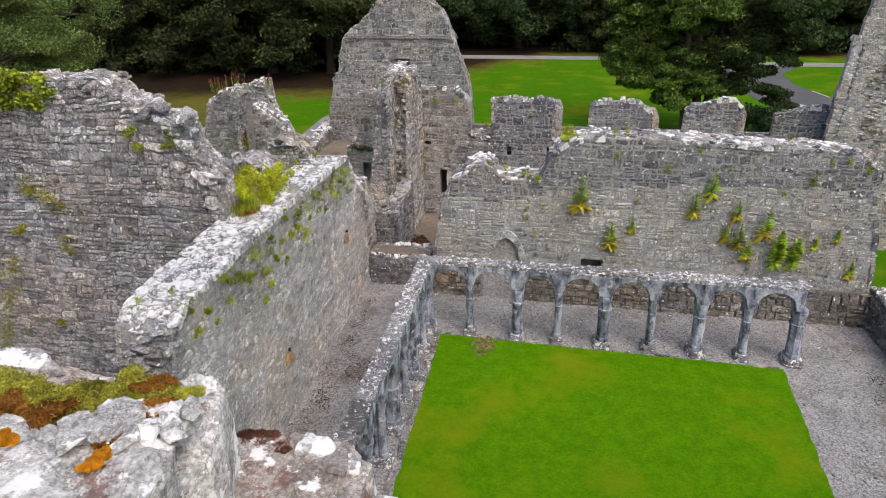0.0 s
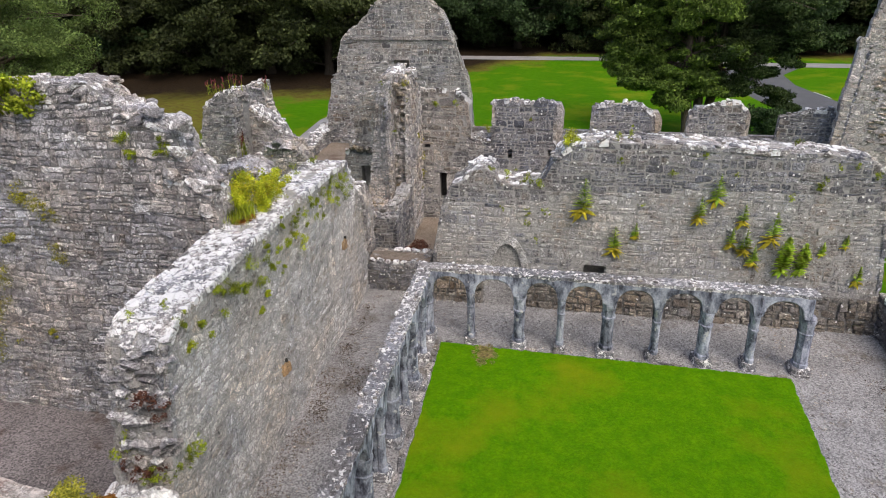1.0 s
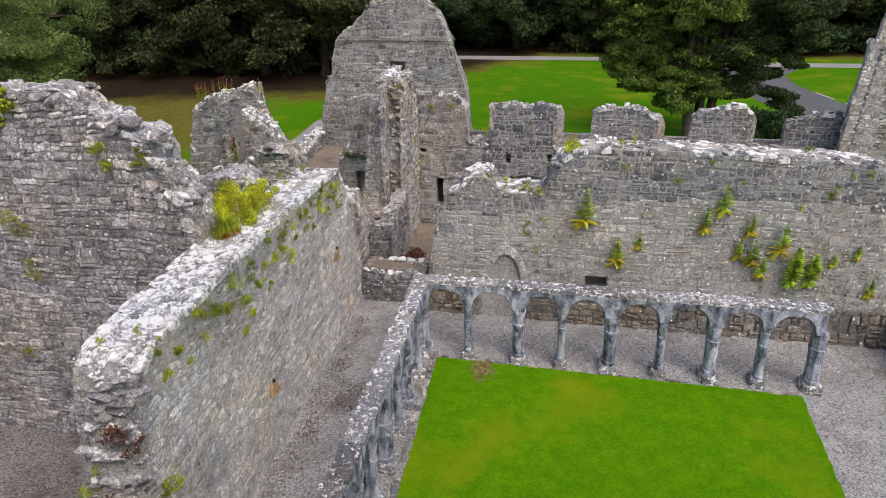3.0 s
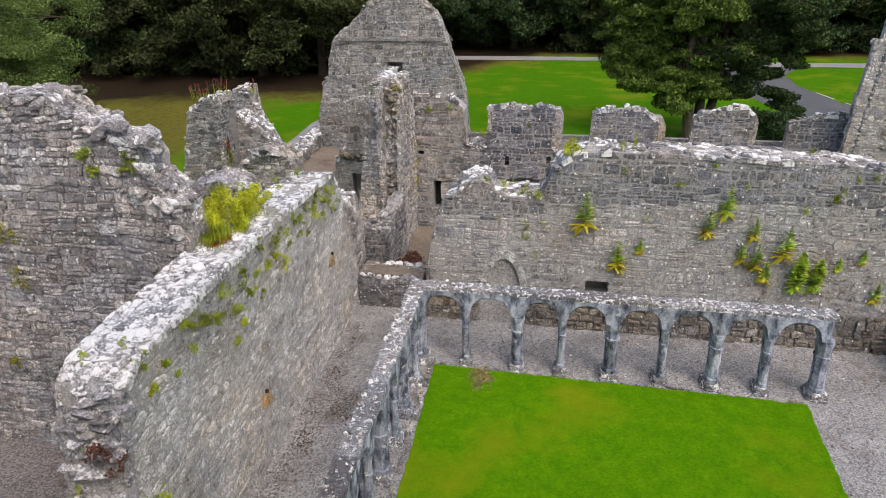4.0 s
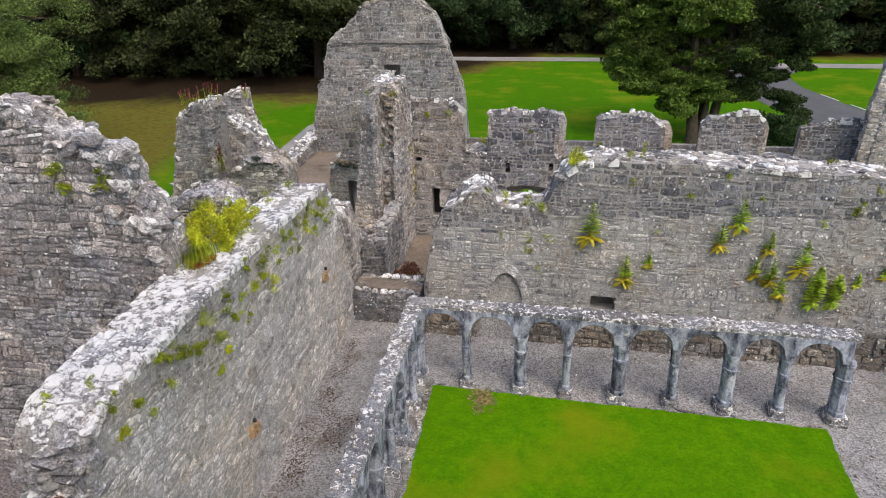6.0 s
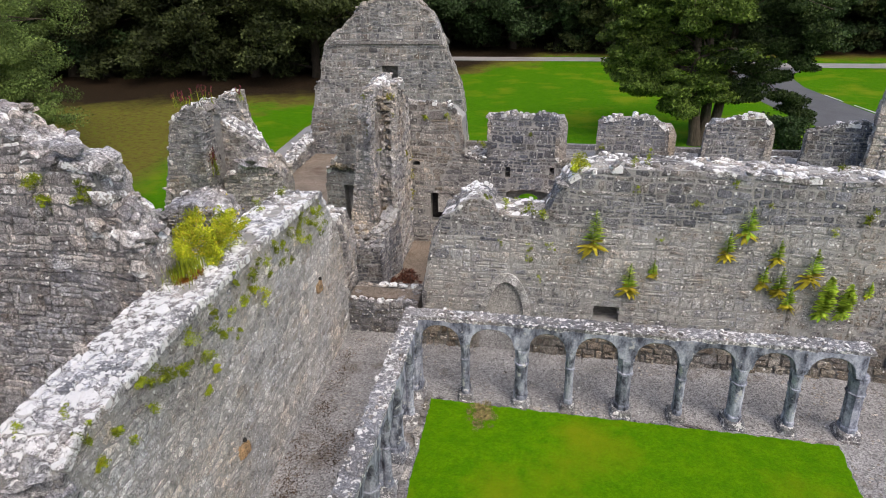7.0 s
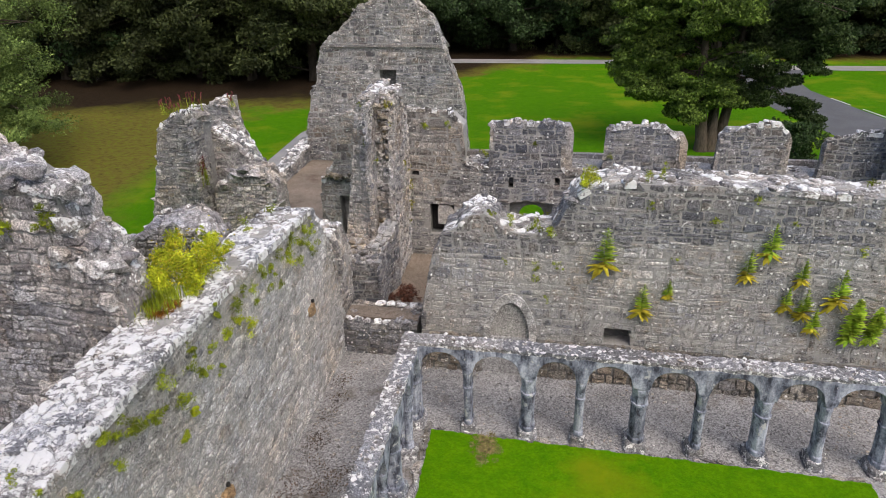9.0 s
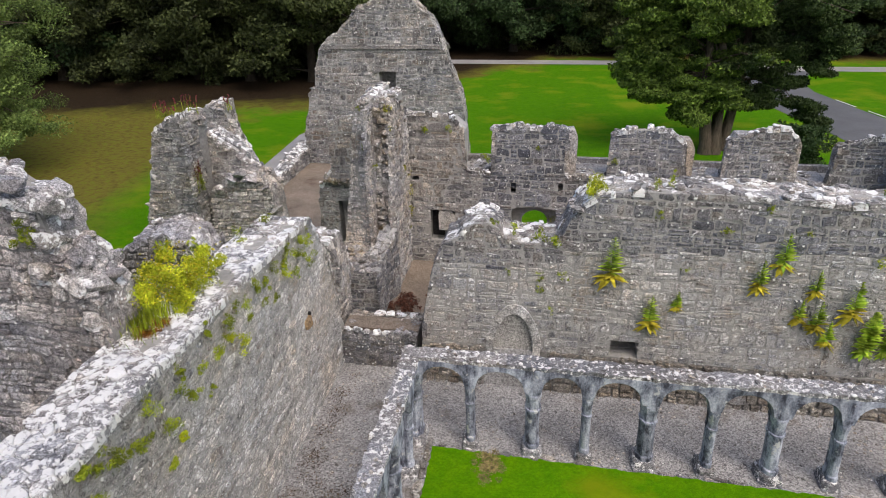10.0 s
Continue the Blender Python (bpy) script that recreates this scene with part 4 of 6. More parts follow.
D_HOLES = [[(6.9, 0.67), (8.29, 0.67), (8.3, 1.92), (8.12, 2.0), (7.95, 1.98), (7.77, 2.05), (7.59, 2.01), (7.42, 2.05), (7.24, 1.98), (7.07, 2.0), (6.89, 1.92)], [(6.83, 2.43), (7.0, 2.43), (6.99, 2.79), (6.83, 2.79)], [(8.3, 2.46), (8.46, 2.46), (8.46, 2.84), (8.3, 2.84)], [(4.27, 0.76), (5.09, 0.76), (5.06, 1.79), (4.24, 1.79)], [(1.19, 0.03), (1.56, 0.03), (1.47, 1.93), (1.09, 1.93)], [(3.64, 2.73), (3.88, 2.73), (3.87, 2.88), (3.64, 2.88)]]
wall_windows = ruin("wall_windows", D_FACE, D_TOP, 0.12, R(6), "dark grey rubble wall broken into tall stumps between openings", M_DARK, M_MORTAR_OLD, holes=D_HOLES, amount=0.05, joint=0.004, rows=(0.11, 0.32), widths=(0.16, 0.58),
                    near=lambda s, z: 6.1 < s < 15.3 and z > 3.1, proud=0.014, gap=0.012, both=True, cap_size=(0.1, 0.26), upper=(lambda s: -1.0 if s < 6.0 else 9.0, M_GREY))
rear_poly = [(0.75, -0.3), (0.95, 4.4), (4.9, 4.5), (5.28, 4.2), (5.3, 3.0), (18.0, 3.0), (18.0, -0.3)]
part("wall_core", slab(D_FACE, rear_poly[::-1], 0.123, 0.42, D_HOLES), M_MORTAR_MID, wall_windows, "mortared rubble core round the openings")
part("rear_skin", slab(D_FACE, rear_poly[::-1], 0.423, 1.3, [arch(7.2, 8.06, 0.8, 1.36, 1.76)]), M_MORTAR, wall_windows, "rear skin of the wall with a round-headed hole")
part("parapet", slab(D_FACE, [(5.3, 2.9), (18.0, 2.9), (18.0, 3.2), (5.3, 3.2)], 1.303, 1.5), M_GREY, wall_windows, "low outer parapet behind the sills")
part("set_block", slab(D_FACE, [(4.53, 1.11), (5.07, 1.1), (5.06, 1.6), (4.94, 1.77), (4.54, 1.75), (4.51, 1.6)], 0.02, 0.4), M_DRESSED, wall_windows, "pale dressed block left in the opening")
# the slot's shade is painted onto a plate closing its left half
part("opening_back", slab(D_FACE, [(4.18, 0.67), (4.67, 0.67), (4.64, 1.88), (4.14, 1.88)], 0.39, 0.415), M_HOLE_SHADE, wall_windows)
for s0_, s1_ in ((5.45, 6.4), (8.8, 9.95), (12.2, 13.2), (15.08, 16.1)):
    part("sill_bed", slab(D_FACE, [(s0_, 2.95), (s1_, 2.95), (s1_, 3.055), (s0_, 3.055)], 0.125, 1.298), M_GRAVEL, wall_windows, "pale gravelly bed of a broken sill")
# splayed window reveals, proud of the stumps on both sides
for s0_, s1_, zt_ in ((6.42, 8.8, 4.4), (9.95, 12.2, 4.2), (13.2, 15.08, 4.4), (16.1, 18.0, 4.15)):
    part("reveal", slab(D_FACE, [(s0_, 2.98), (s1_, 2.98), (s1_, zt_ - 0.25), (s1_ - 0.12, zt_), (s0_ + 0.12, zt_), (s0_, zt_ - 0.2)], 0.13, 0.62), M_TOWER, wall_windows, "pale dressed reveal of a window opening")
D_RNG = R(206)
for i in range(120):
    s_ = D_RNG.choice((5.45, 8.6, 12.1, 15.0)) + D_RNG.uniform(0.0, 0.8)
    w_ = D_RNG.uniform(0.06, 0.18)
    part("sill_stone", hull_rock(D_RNG, D_FACE.at(s_, 3.06, -D_RNG.uniform(0.05, 1.25)), (w_ * 1.4, w_, w_ * 0.6), (0, 0, D_RNG.uniform(0, 180))), M_GREY if i % 3 else M_CAP, wall_windows)
# fallen stones on the ledge of the wall's dark corner
for i in range(16):
    w_ = D_RNG.uniform(0.12, 0.26)
    part("stone", hull_rock(D_RNG, (-7.3 + 0.95 * D_RNG.random(), 20.24, 2.6 + D_RNG.uniform(-0.1, 0.12)), (w_ * 1.4, w_, w_ * 0.7), (0, 0, D_RNG.uniform(0, 180)), 1, 0.01), M_BROWN, wall_windows)

# broken flue standing out from the window wall
P_RNG = R(7)
P_FACE = Face(-5.6, 17.72, 1.0, 0.0, 0.146)
flue = ruin("flue_pier", P_FACE, [(-0.42, 1.0), (-0.3, 1.9), (-0.12, 3.0), (-0.02, 4.0), (0.1, 5.4), (0.22, 5.72), (0.42, 5.8), (0.56, 5.68)], 2.2, P_RNG, "tall ruined flue pier with an open shaft", M_TOWER, M_MORTAR, rows=(0.1, 0.24), widths=(0.14, 0.36), near=lambda s, z: z > 1.5, cap_size=(0.12, 0.26), proud=0.03, gap=0.014, amount=0.05, joint=0.01, ends=((0.56, 5.6, 1),))
part("quoin_strip", slab(Face(-5.04, 17.71, 1.0, 0.0, 0.146), [(0.0, 1.6), (0.075, 1.6), (0.075, 4.9), (0.0, 5.2)], -0.02, 0.42), M_TOWER, flue, "pale dressed edge of the shaft")
backing = Face(-5.05, 17.98, 1.0, 0.0, 0.146)
back_top = [(0.02, 5.62), (0.3, 5.7), (0.55, 5.6)]
bp = [(0.02, -0.3), (0.55, -0.3)] + back_top[::-1]
part("flue_back", slab(backing, bp, 0, 1.4), M_MORTAR, flue)
lay(flue, stones(backing, bp, (), P_RNG, (0.1, 0.26), (0.14, 0.34), 0.014, 0.08, squared=True), M_TOWER)
caps(flue, backing, back_top, 1.4, P_RNG, M_CAP, size=(0.15, 0.28))
for i in range(40):
    z_, w_ = P_RNG.uniform(1.7, 5.5), P_RNG.uniform(0.12, 0.3)
    part("stone", hull_rock(P_RNG, (-4.78 + P_RNG.uniform(-0.22, 0.2), 17.97 + 0.146 * z_ - P_RNG.uniform(0.0, 0.08), z_), (w_ * 1.3, w_, w_ * 0.7), (P_RNG.uniform(-15, 15), P_RNG.uniform(-15, 15), P_RNG.uniform(0, 180)), 1, 0.012), M_BROWN if i % 2 else M_TOWER, flue)
cheek = Face(-4.4, 18.0, 0.0, 1.0, 0.01)
ruin("wall_flue_cheek", cheek, [(0.0, 0.5), (0.05, 2.3), (0.22, 3.2), (0.42, 4.2), (0.62, 5.1), (0.8, 5.55), (1.0, 5.72), (1.3, 5.55), (2.0, 5.15), (2.38, 4.9)], 0.13, R(71), "ragged side wall of the ruined flue", M_TOWER, M_MORTAR, rows=(0.08, 0.2), widths=(0.12, 0.34), near=lambda s, z: z > 1.0, cap=M_GREY, cap_size=(0.1, 0.22), proud=0.03, gap=0.012, amount=0.05, joint=0.01)

# stub of wall before the flue, with a sloping wing
S_RNG = R(8)
S_FACE = Face(-5.95, 16.25, 1.0, 0.0, 0.146)
stub = ruin("wall_stub", S_FACE, [(0.0, 1.34), (0.7, 1.46), (1.45, 1.5)], 1.85, S_RNG, "low rubble wall stub with a loose stony top", M_BLUE, M_MORTAR, rows=(0.09, 0.2), widths=(0.16, 0.46), near=lambda s, z: True, proud=0.014, gap=0.01, ends=((1.45, 1.45, 1),), cap=M_GREY, cap_size=(0.12, 0.26), lift=0.8)
for i in range(60):
    w_ = S_RNG.uniform(0.08, 0.26)
    part("stone", hull_rock(S_RNG, (S_RNG.uniform(-5.85, -4.6), S_RNG.uniform(17.0, 18.1), 1.5 + S_RNG.uniform(0.0, 0.1)), (w_ * 1.4, w_, w_ * 0.6), (S_RNG.uniform(-10, 10), S_RNG.uniform(-10, 10), S_RNG.uniform(0, 180)), 1, 0.01), M_BROWN if i % 3 == 0 else M_CAPPED if i % 3 == 1 else M_GREY, stub)
wing = Face(-4.56, 17.05, 0.28, 0.85)
wall_wing = ruin("wall_wing", wing, [(0.0, 1.58), (0.3, 1.75), (0.6, 1.95), (0.88, 2.15)], 0.46, R(81), "short sloping wall with a lichened top", M_BLUE, M_MORTAR, rows=(0.1, 0.22), widths=(0.16, 0.4), near=lambda s, z: True, cap=M_SMEAR, cap_size=(0.16, 0.34), lift=0.35, amount=0.02, proud=0.014, gap=0.01)

# broken jamb beyond the long wall
J_FACE = Face(-6.0, 15.0, 1.0, 0.0, 0.146)
jamb = ruin("wall_jamb", J_FACE, [(0.0, 2.95), (0.3, 2.9), (0.62, 2.82), (0.8, 2.4), (0.84, 1.7), (0.86, 0.6)], 0.7, R(9), "ragged stump of rubble wall", M_GREY, M_MORTAR, ends=((0.86, 1.2, 1),), rows=(0.09, 0.2), widths=(0.14, 0.34), near=lambda s, z: True, cap_size=(0.14, 0.3))
# heap of withered stalks on the floor beside the stub
heap_ = np.random.default_rng(83)
HEAP_AT = [(-3.95 + S_RNG.gauss(0, 0.22), 17.1 + S_RNG.gauss(0, 0.25), 0.05 + abs(S_RNG.gauss(0, 0.06))) for i in range(60)]

# far gable
G_FACE = Face(-12.95, 29.3, 1.0, 0.0, 0.146)
G_TOP = [(1.06, 0.59), (1.17, 2.1), (1.36, 2.53), (1.51, 3.16), (1.73, 3.78), (1.97, 4.85), (2.09, 5.3), (2.74, 5.84), (3.24, 6.38), (3.63, 6.68), (4.21, 7.13), (4.61, 7.38), (5.31, 7.58), (6.53, 7.48), (6.99, 7.1), (7.46, 6.73), (7.73, 6.33), (7.99, 5.59), (8.07, 5.39), (8.34, 4.66), (8.57, 4.32), (8.77, 3.74), (8.94, 3.06), (9.1, 2.39), (9.28, 0.78)]
G_HOLES = [[(5.0, 3.5), (5.8, 3.5), (5.8, 4.38), (5.0, 4.38)]]
gable = ruin("wall_gable_far", G_FACE, G_TOP, 0.9, R(10), "far grey rubble gable with one small window", M_GABLE, M_MORTAR, holes=G_HOLES, joint=0.012, rows=(0.12, 0.32), widths=(0.16, 0.55), near=lambda s, z: 2.4 < s < 7.6 and z > 4.3, proud=0.03, gap=0.02, cap=M_GREY, cap_size=(0.25, 0.45), amount=0.13)
ledge = slab(G_FACE, [(2.6, 5.38), (7.9, 5.38), (7.85, 5.5), (2.65, 5.5)], -0.1, 0.3)
part("string_course", ledge, M_GREY, gable, "projecting stone ledge across the gable")
part("lintel", slab(G_FACE, [(4.75, 4.38), (5.9, 4.38), (5.9, 4.55), (4.75, 4.55)], -0.05, 0.3), M_GREY, gable)
# plate closing the window, its dark tone painting the shade inside
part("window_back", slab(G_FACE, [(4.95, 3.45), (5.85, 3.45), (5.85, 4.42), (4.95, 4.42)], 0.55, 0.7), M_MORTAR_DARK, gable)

# low kerb wall beside the gravel path
K_FACE = Face(-11.7, 22.5, 0.0, 1.0)
kerb = ruin("wall_kerb", K_FACE, [(0.0, 0.9), (2.0, 0.5), (5.0, 0.55), (7.6, 0.9)], 0.7, R(12), "low mossy rubble wall beside the path", M_GREY, M_MORTAR_DARK, rows=(0.12, 0.22), widths=(0.2, 0.4))

# ruined fragment west of the range
F1_FACE = Face(-13.2, 19.55, 1.0, 0.0, 0.146)
frag = ruin("wall_fragment", F1_FACE, [(-0.75, 0.6), (-0.5, 1.6), (-0.3, 2.5), (-0.12, 3.3), (0.0, 4.0), (0.3, 4.3), (0.7, 4.5), (1.3, 4.66), (1.46, 4.35)], 1.0, R(13), "tall broken fragment of rubble wall", M_GREY, M_MORTAR_MID, ends=((1.46, 4.3, 1),), rows=(0.1, 0.24), widths=(0.16, 0.5), near=lambda s, z: z > 1.5, cap_size=(0.16, 0.34), proud=0.035)
F2_FACE = Face(-13.1, 22.1, 1.0, 0.0, 0.146)
frag2 = ruin("wall_fragment_rear", F2_FACE, [(0.0, 4.1), (0.6, 4.4), (1.2, 4.48), (1.3, 3.9), (1.4, 3.3), (1.75, 2.7), (2.2, 1.7), (2.4, 1.0)], 0.7, R(14), "sloping rear fragment of rubble wall", M_GREY, M_MORTAR, rows=(0.1, 0.22), widths=(0.16, 0.44), cap_size=(0.2, 0.36))
F4_FACE = Face(-11.85, 20.5, 1.0, 0.0, 0.146)
frag4 = ruin("wall_fragment_side", F4_FACE, [(-0.35, 3.85), (0.1, 3.85), (0.6, 3.55), (1.05, 3.36), (1.35, 3.0), (1.65, 2.5), (1.78, 1.6), (1.9, 0.5)], 0.8, R(24), "sloping side fragment of rubble wall", M_GREY, M_MORTAR, ends=((1.85, 1.4, 1),), rows=(0.1, 0.24), widths=(0.16, 0.44), cap_size=(0.2, 0.36))
F3_FACE = Face(-11.6, 19.92, 1.0, 0.0, 0.146)
frag3 = ruin("wall_fragment_low", F3_FACE, [(0.02, 1.6), (0.15, 1.95), (0.38, 2.25), (0.8, 2.62), (1.4, 2.78), (1.98, 2.56), (2.4, 2.2), (2.5, 1.4), (2.56, 0.4)], 0.75, R(15), "low rounded rubble springing beside a dark recess", M_TOWER, M_MORTAR_MID, ends=((2.5, 1.4, 1),), rows=(0.1, 0.22), widths=(0.16, 0.44), proud=0.04, cap=M_TOWER)
# the recess's shade is put into the dark tone of its back
recess_ = slab(Face(-12.1, 20.2, 1.0, 0.0, 0.146), [(0.0, -0.1), (0.6, -0.1), (0.6, 1.9), (0.0, 1.9)], 0.0, 0.3)
part("recess_back", recess_, M_MORTAR_DARK, frag3, "dark back of a tall recess")

F_RNG = R(204)
for owner, pts in ((frag, [(-13.75, 20.0, 1.0), (-13.4, 20.0, 2.6), (-13.15, 20.0, 4.0), (-12.5, 20.0, 4.45), (-11.85, 20.05, 4.6), (-11.78, 20.6, 4.35)]), (frag4, [(-11.9, 20.95, 3.8), (-11.2, 20.95, 3.45), (-10.7, 20.95, 3.2), (-10.25, 20.95, 2.5), (-10.0, 20.95, 1.4)]), (frag3, [(-11.4, 20.2, 2.0), (-10.8, 20.2, 2.62), (-10.2, 20.2, 2.76), (-9.5, 20.25, 2.4), (-9.15, 20.3, 1.4)]), (frag2, [(-12.4, 22.6, 4.4), (-11.8, 22.6, 4.1), (-11.7, 22.6, 3.3), (-11.2, 22.6, 2.5)])):
    for (xa, ya, za), (xb, yb, zb) in zip(pts, pts[1:]):
        for i in range(6):
            k, w_ = F_RNG.random(), F_RNG.uniform(0.18, 0.42)
            part("stone", hull_rock(F_RNG, (xa + (xb - xa) * k, ya + (yb - ya) * k + F_RNG.uniform(-0.04, 0.4) + 0.146 * (za + (zb - za) * k - 3.0), za + (zb - za) * k + F_RNG.uniform(-0.12, 0.06)), (w_ * 1.3, w_, w_ * 0.65), (F_RNG.uniform(-15, 15), F_RNG.uniform(-15, 15), F_RNG.uniform(0, 180)), 1, 0.008), M_CAPPED if i % 3 == 0 else M_TOWER, owner)

# rubble bank behind the gabled wall
N_FACE = Face(-8.6, 10.85, 1.0, 0.0, 0.146)
bank = ruin("wall_rubble", N_FACE, [(0.35, 3.9), (0.6, 4.3), (0.85, 4.55), (1.2, 4.72), (1.75, 4.84), (2.1, 4.72), (2.3, 4.3)], 0.9, R(16), "rubble wall end with weeds behind the gable", M_GREY, M_MORTAR_DARK, rows=(0.12, 0.24), widths=(0.18, 0.4), cap=M_CAPPED)

# tower at the east end
T_FACE = Face(9.42, 19.2, 1.0, 0.0, 0.146)
tower = ruin("wall_tower", T_FACE, [(-0.09, 3.1), (-0.01, 5.0), (0.14, 6.75), (0.27, 6.81), (0.33, 7.27), (0.45, 7.87), (0.93, 10.55), (3.79, 11.08), (5.63, 10.66)], 0.16, R(17), "tall battered rubble tower wall", M_TOWER, M_MORTAR, rows=(0.06, 0.18), widths=(0.1, 0.34), near=lambda s, z: s < 1.6 and 3.8 < z < 9, proud=0.012, gap=0.009, joint=0.004, squared=False, ends=((0.02, 6.7, -1),), cap=M_TOWER, cap_size=(0.16, 0.34), amount=0.04)
T_RNG = R(207)
for i in range(70):
    z_, w_ = T_RNG.uniform(3.6, 6.0), T_RNG.uniform(0.08, 0.2)
    part("stone", hull_rock(T_RNG, (10.4 + T_RNG.uniform(-0.12, 0.5) + 0.1 * abs(z_ - 5), 19.18 + 0.146 * z_, z_), (w_ * 1.5, w_ * 0.8, w_ * 0.5), (T_RNG.uniform(-8, 8), T_RNG.uniform(-8, 8), T_RNG.uniform(-20, 20)), 1, 0.01), M_BROWN if i % 3 else M_TOWER, tower)

# church wall under the camera's start
NEAR_RNG = R(18)
W_FACE = Face(-14.0, -1.62, 1.0, 0.0, 0.146)
wall_south = ruin("wall_south", W_FACE, [(0.0, 8.0), (9.0, 8.0), (12.4, 8.0), (13.3, 7.93), (13.65, 7.9), (13.85, 7.85), (14.3, 7.8), (24.0, 7.8)], 0.9, NEAR_RNG, "thick church wall with a mossy lichened top", M_GREY, M_MORTAR, rows=(0.14, 0.28), widths=(0.2, 0.5), cap=M_NEAR, cap_size=(0.1, 0.3))


def wall_head_rock(rng, plan, z, thick, fall=(0.0, 0.0), relief=0.008, cuts=9):
    """A broken block with a flat, weathered top of the outline plan; fall: how far its top drops in each metre of x and y."""
    bm = bmesh.new()
    mx, my = sum(q[0] for q in plan) / len(plan), sum(q[1] for q in plan) / len(plan)
    for x, y in plan:
        top = z - fall[0] * (x - mx) - fall[1] * (y - my)
        bm.verts.new((x + rng.uniform(-0.008, 0.008), y + rng.uniform(-0.008, 0.008), top + rng.uniform(-0.008, 0.008)))
        bm.verts.new((mx + (x - mx) * 1.06, my + (y - my) * 1.06, top - 0.03))
        bm.verts.new((mx + (x - mx) * 1.0, my + (y - my) * 1.0, z - thick))
    bmesh.ops.convex_hull(bm, input=bm.verts)
    bmesh.ops.delete(bm, geom=[v for v in bm.verts if not v.link_faces], context="VERTS")
    bmesh.ops.subdivide_edges(bm, edges=bm.edges, cuts=cuts, use_grid_fill=True)
    bm.normal_update()
    off = Vector((rng.uniform(0, 99), rng.uniform(0, 99), rng.uniform(0, 99)))
    soup = Soup()
    soup.add([tuple(v.co + v.normal * relief * (1.6 * noise.noise(v.co * 7 + off) - 1.5 * abs(noise.noise(v.co * 19 + off)) + 0.8 * noise.noise(v.co * 60 + off))) for v in bm.verts], [tuple(v.index for v in f.verts) for f in bm.faces])
    bm.free()
    return soup


for plan_, z_, thick_, fall_, mat_ in (
        (((-1.362, 0.39), (-0.95, 0.39), (-0.92, 0.412), (-1.0, 0.45), (-1.362, 0.45)), 8.33, 0.04, (0.02, 0.0), M_NEAR_WHITE),
        (((-1.362, 0.25), (-0.835, 0.25), (-0.625, 0.299), (-0.625, 0.429), (-0.916, 0.445), (-1.362, 0.445)), 8.295, 0.36, (0.04, 0.0), M_NEAR_BROWN),
        (((-1.24, -0.187), (-1.24, 0.169), (-0.852, 0.218), (-0.69, 0.226), (-0.625, 0.186), (-0.576, 0.056), (-0.528, -0.187)), 8.336, 0.42, (0.06, 0.0), M_NEAR),
        (((-0.611, -0.084), (-0.603, 0.154), (-0.529, 0.187), (-0.439, 0.17), (-0.415, 0.064), (-0.415, -0.084)), 8.324, 0.42, (0.04, -0.1), M_NEAR),
        (((-0.738, 0.218), (-0.714, 0.299), (-0.641, 0.299), (-0.625, 0.234)), 8.344, 0.2, (0.1, 0.1), M_NEAR_WHITE),
        (((-0.546, 0.285), (-0.581, 0.417), (-0.554, 0.461), (-0.493, 0.47), (-0.44, 0.347), (-0.431, 0.267), (-0.466, 0.206)), 8.265, 0.4, (0.35, -0.25), M_NEAR),
        (((-0.62, 0.3), (-0.6, 0.5), (-0.5, 0.54), (-0.3, 0.54), (-0.22, 0.5), (-0.18, 0.36), (-0.14, 0.1), (-0.56, 0.1)), 8.01, 0.3, (0.05, -0.12), M_NEAR_BROWN),
        (((-0.2, 0.36), (-0.21, 0.5), (-0.17, 0.53), (-0.13, 0.5), (-0.12, 0.38)), 8.0, 0.3, (0.0, 0.1), M_NEAR_BROWN),
        (((-0.2, 0.46), (-0.2, 0.52), (-0.16, 0.525), (-0.155, 0.47)), 8.025, 0.06, (0.0, 0.1), M_NEAR_WHITE),
        (((-0.34, 0.5), (-0.33, 0.55), (-0.25, 0.55), (-0.23, 0.5)), 8.025, 0.07, (0.1, 0.0), M_NEAR_WHITE),
        (((-0.09, 0.34), (-0.09, 0.42), (0.1, 0.42), (0.12, 0.34)), 7.99, 0.1, (0.0, 0.0), M_NEAR_WHITE),
        (((-0.14, 0.0), (-0.12, 0.32), (0.3, 0.34), (0.32, 0.0)), 7.94, 0.2, (0.0, 0.0), M_NEAR),
        (((0.36, 0.0), (0.36, 0.3), (0.8, 0.32), (0.84, 0.0)), 7.9, 0.2, (0.0, 0.0), M_NEAR_BROWN)):
    part("rock", wall_head_rock(NEAR_RNG, plan_, z_, thick_, fall_), mat_, wall_south, "lichened limestone block on the wall head")
for i in range(46):
    x_, y_ = NEAR_RNG.uniform(-0.69, -0.46), NEAR_RNG.uniform(0.18, 0.3)
    w_ = NEAR_RNG.uniform(0.03, 0.075)
    part("rock", hull_rock(NEAR_RNG, (x_, y_, 8.325 + NEAR_RNG.uniform(-0.02, 0.03)), (w_ * 1.5, w_, w_ * 0.6), (NEAR_RNG.uniform(-12, 12), NEAR_RNG.uniform(-12, 12), NEAR_RNG.uniform(0, 180)), 4, 0.004), M_NEAR if i % 3 else M_NEAR_WHITE, wall_south)
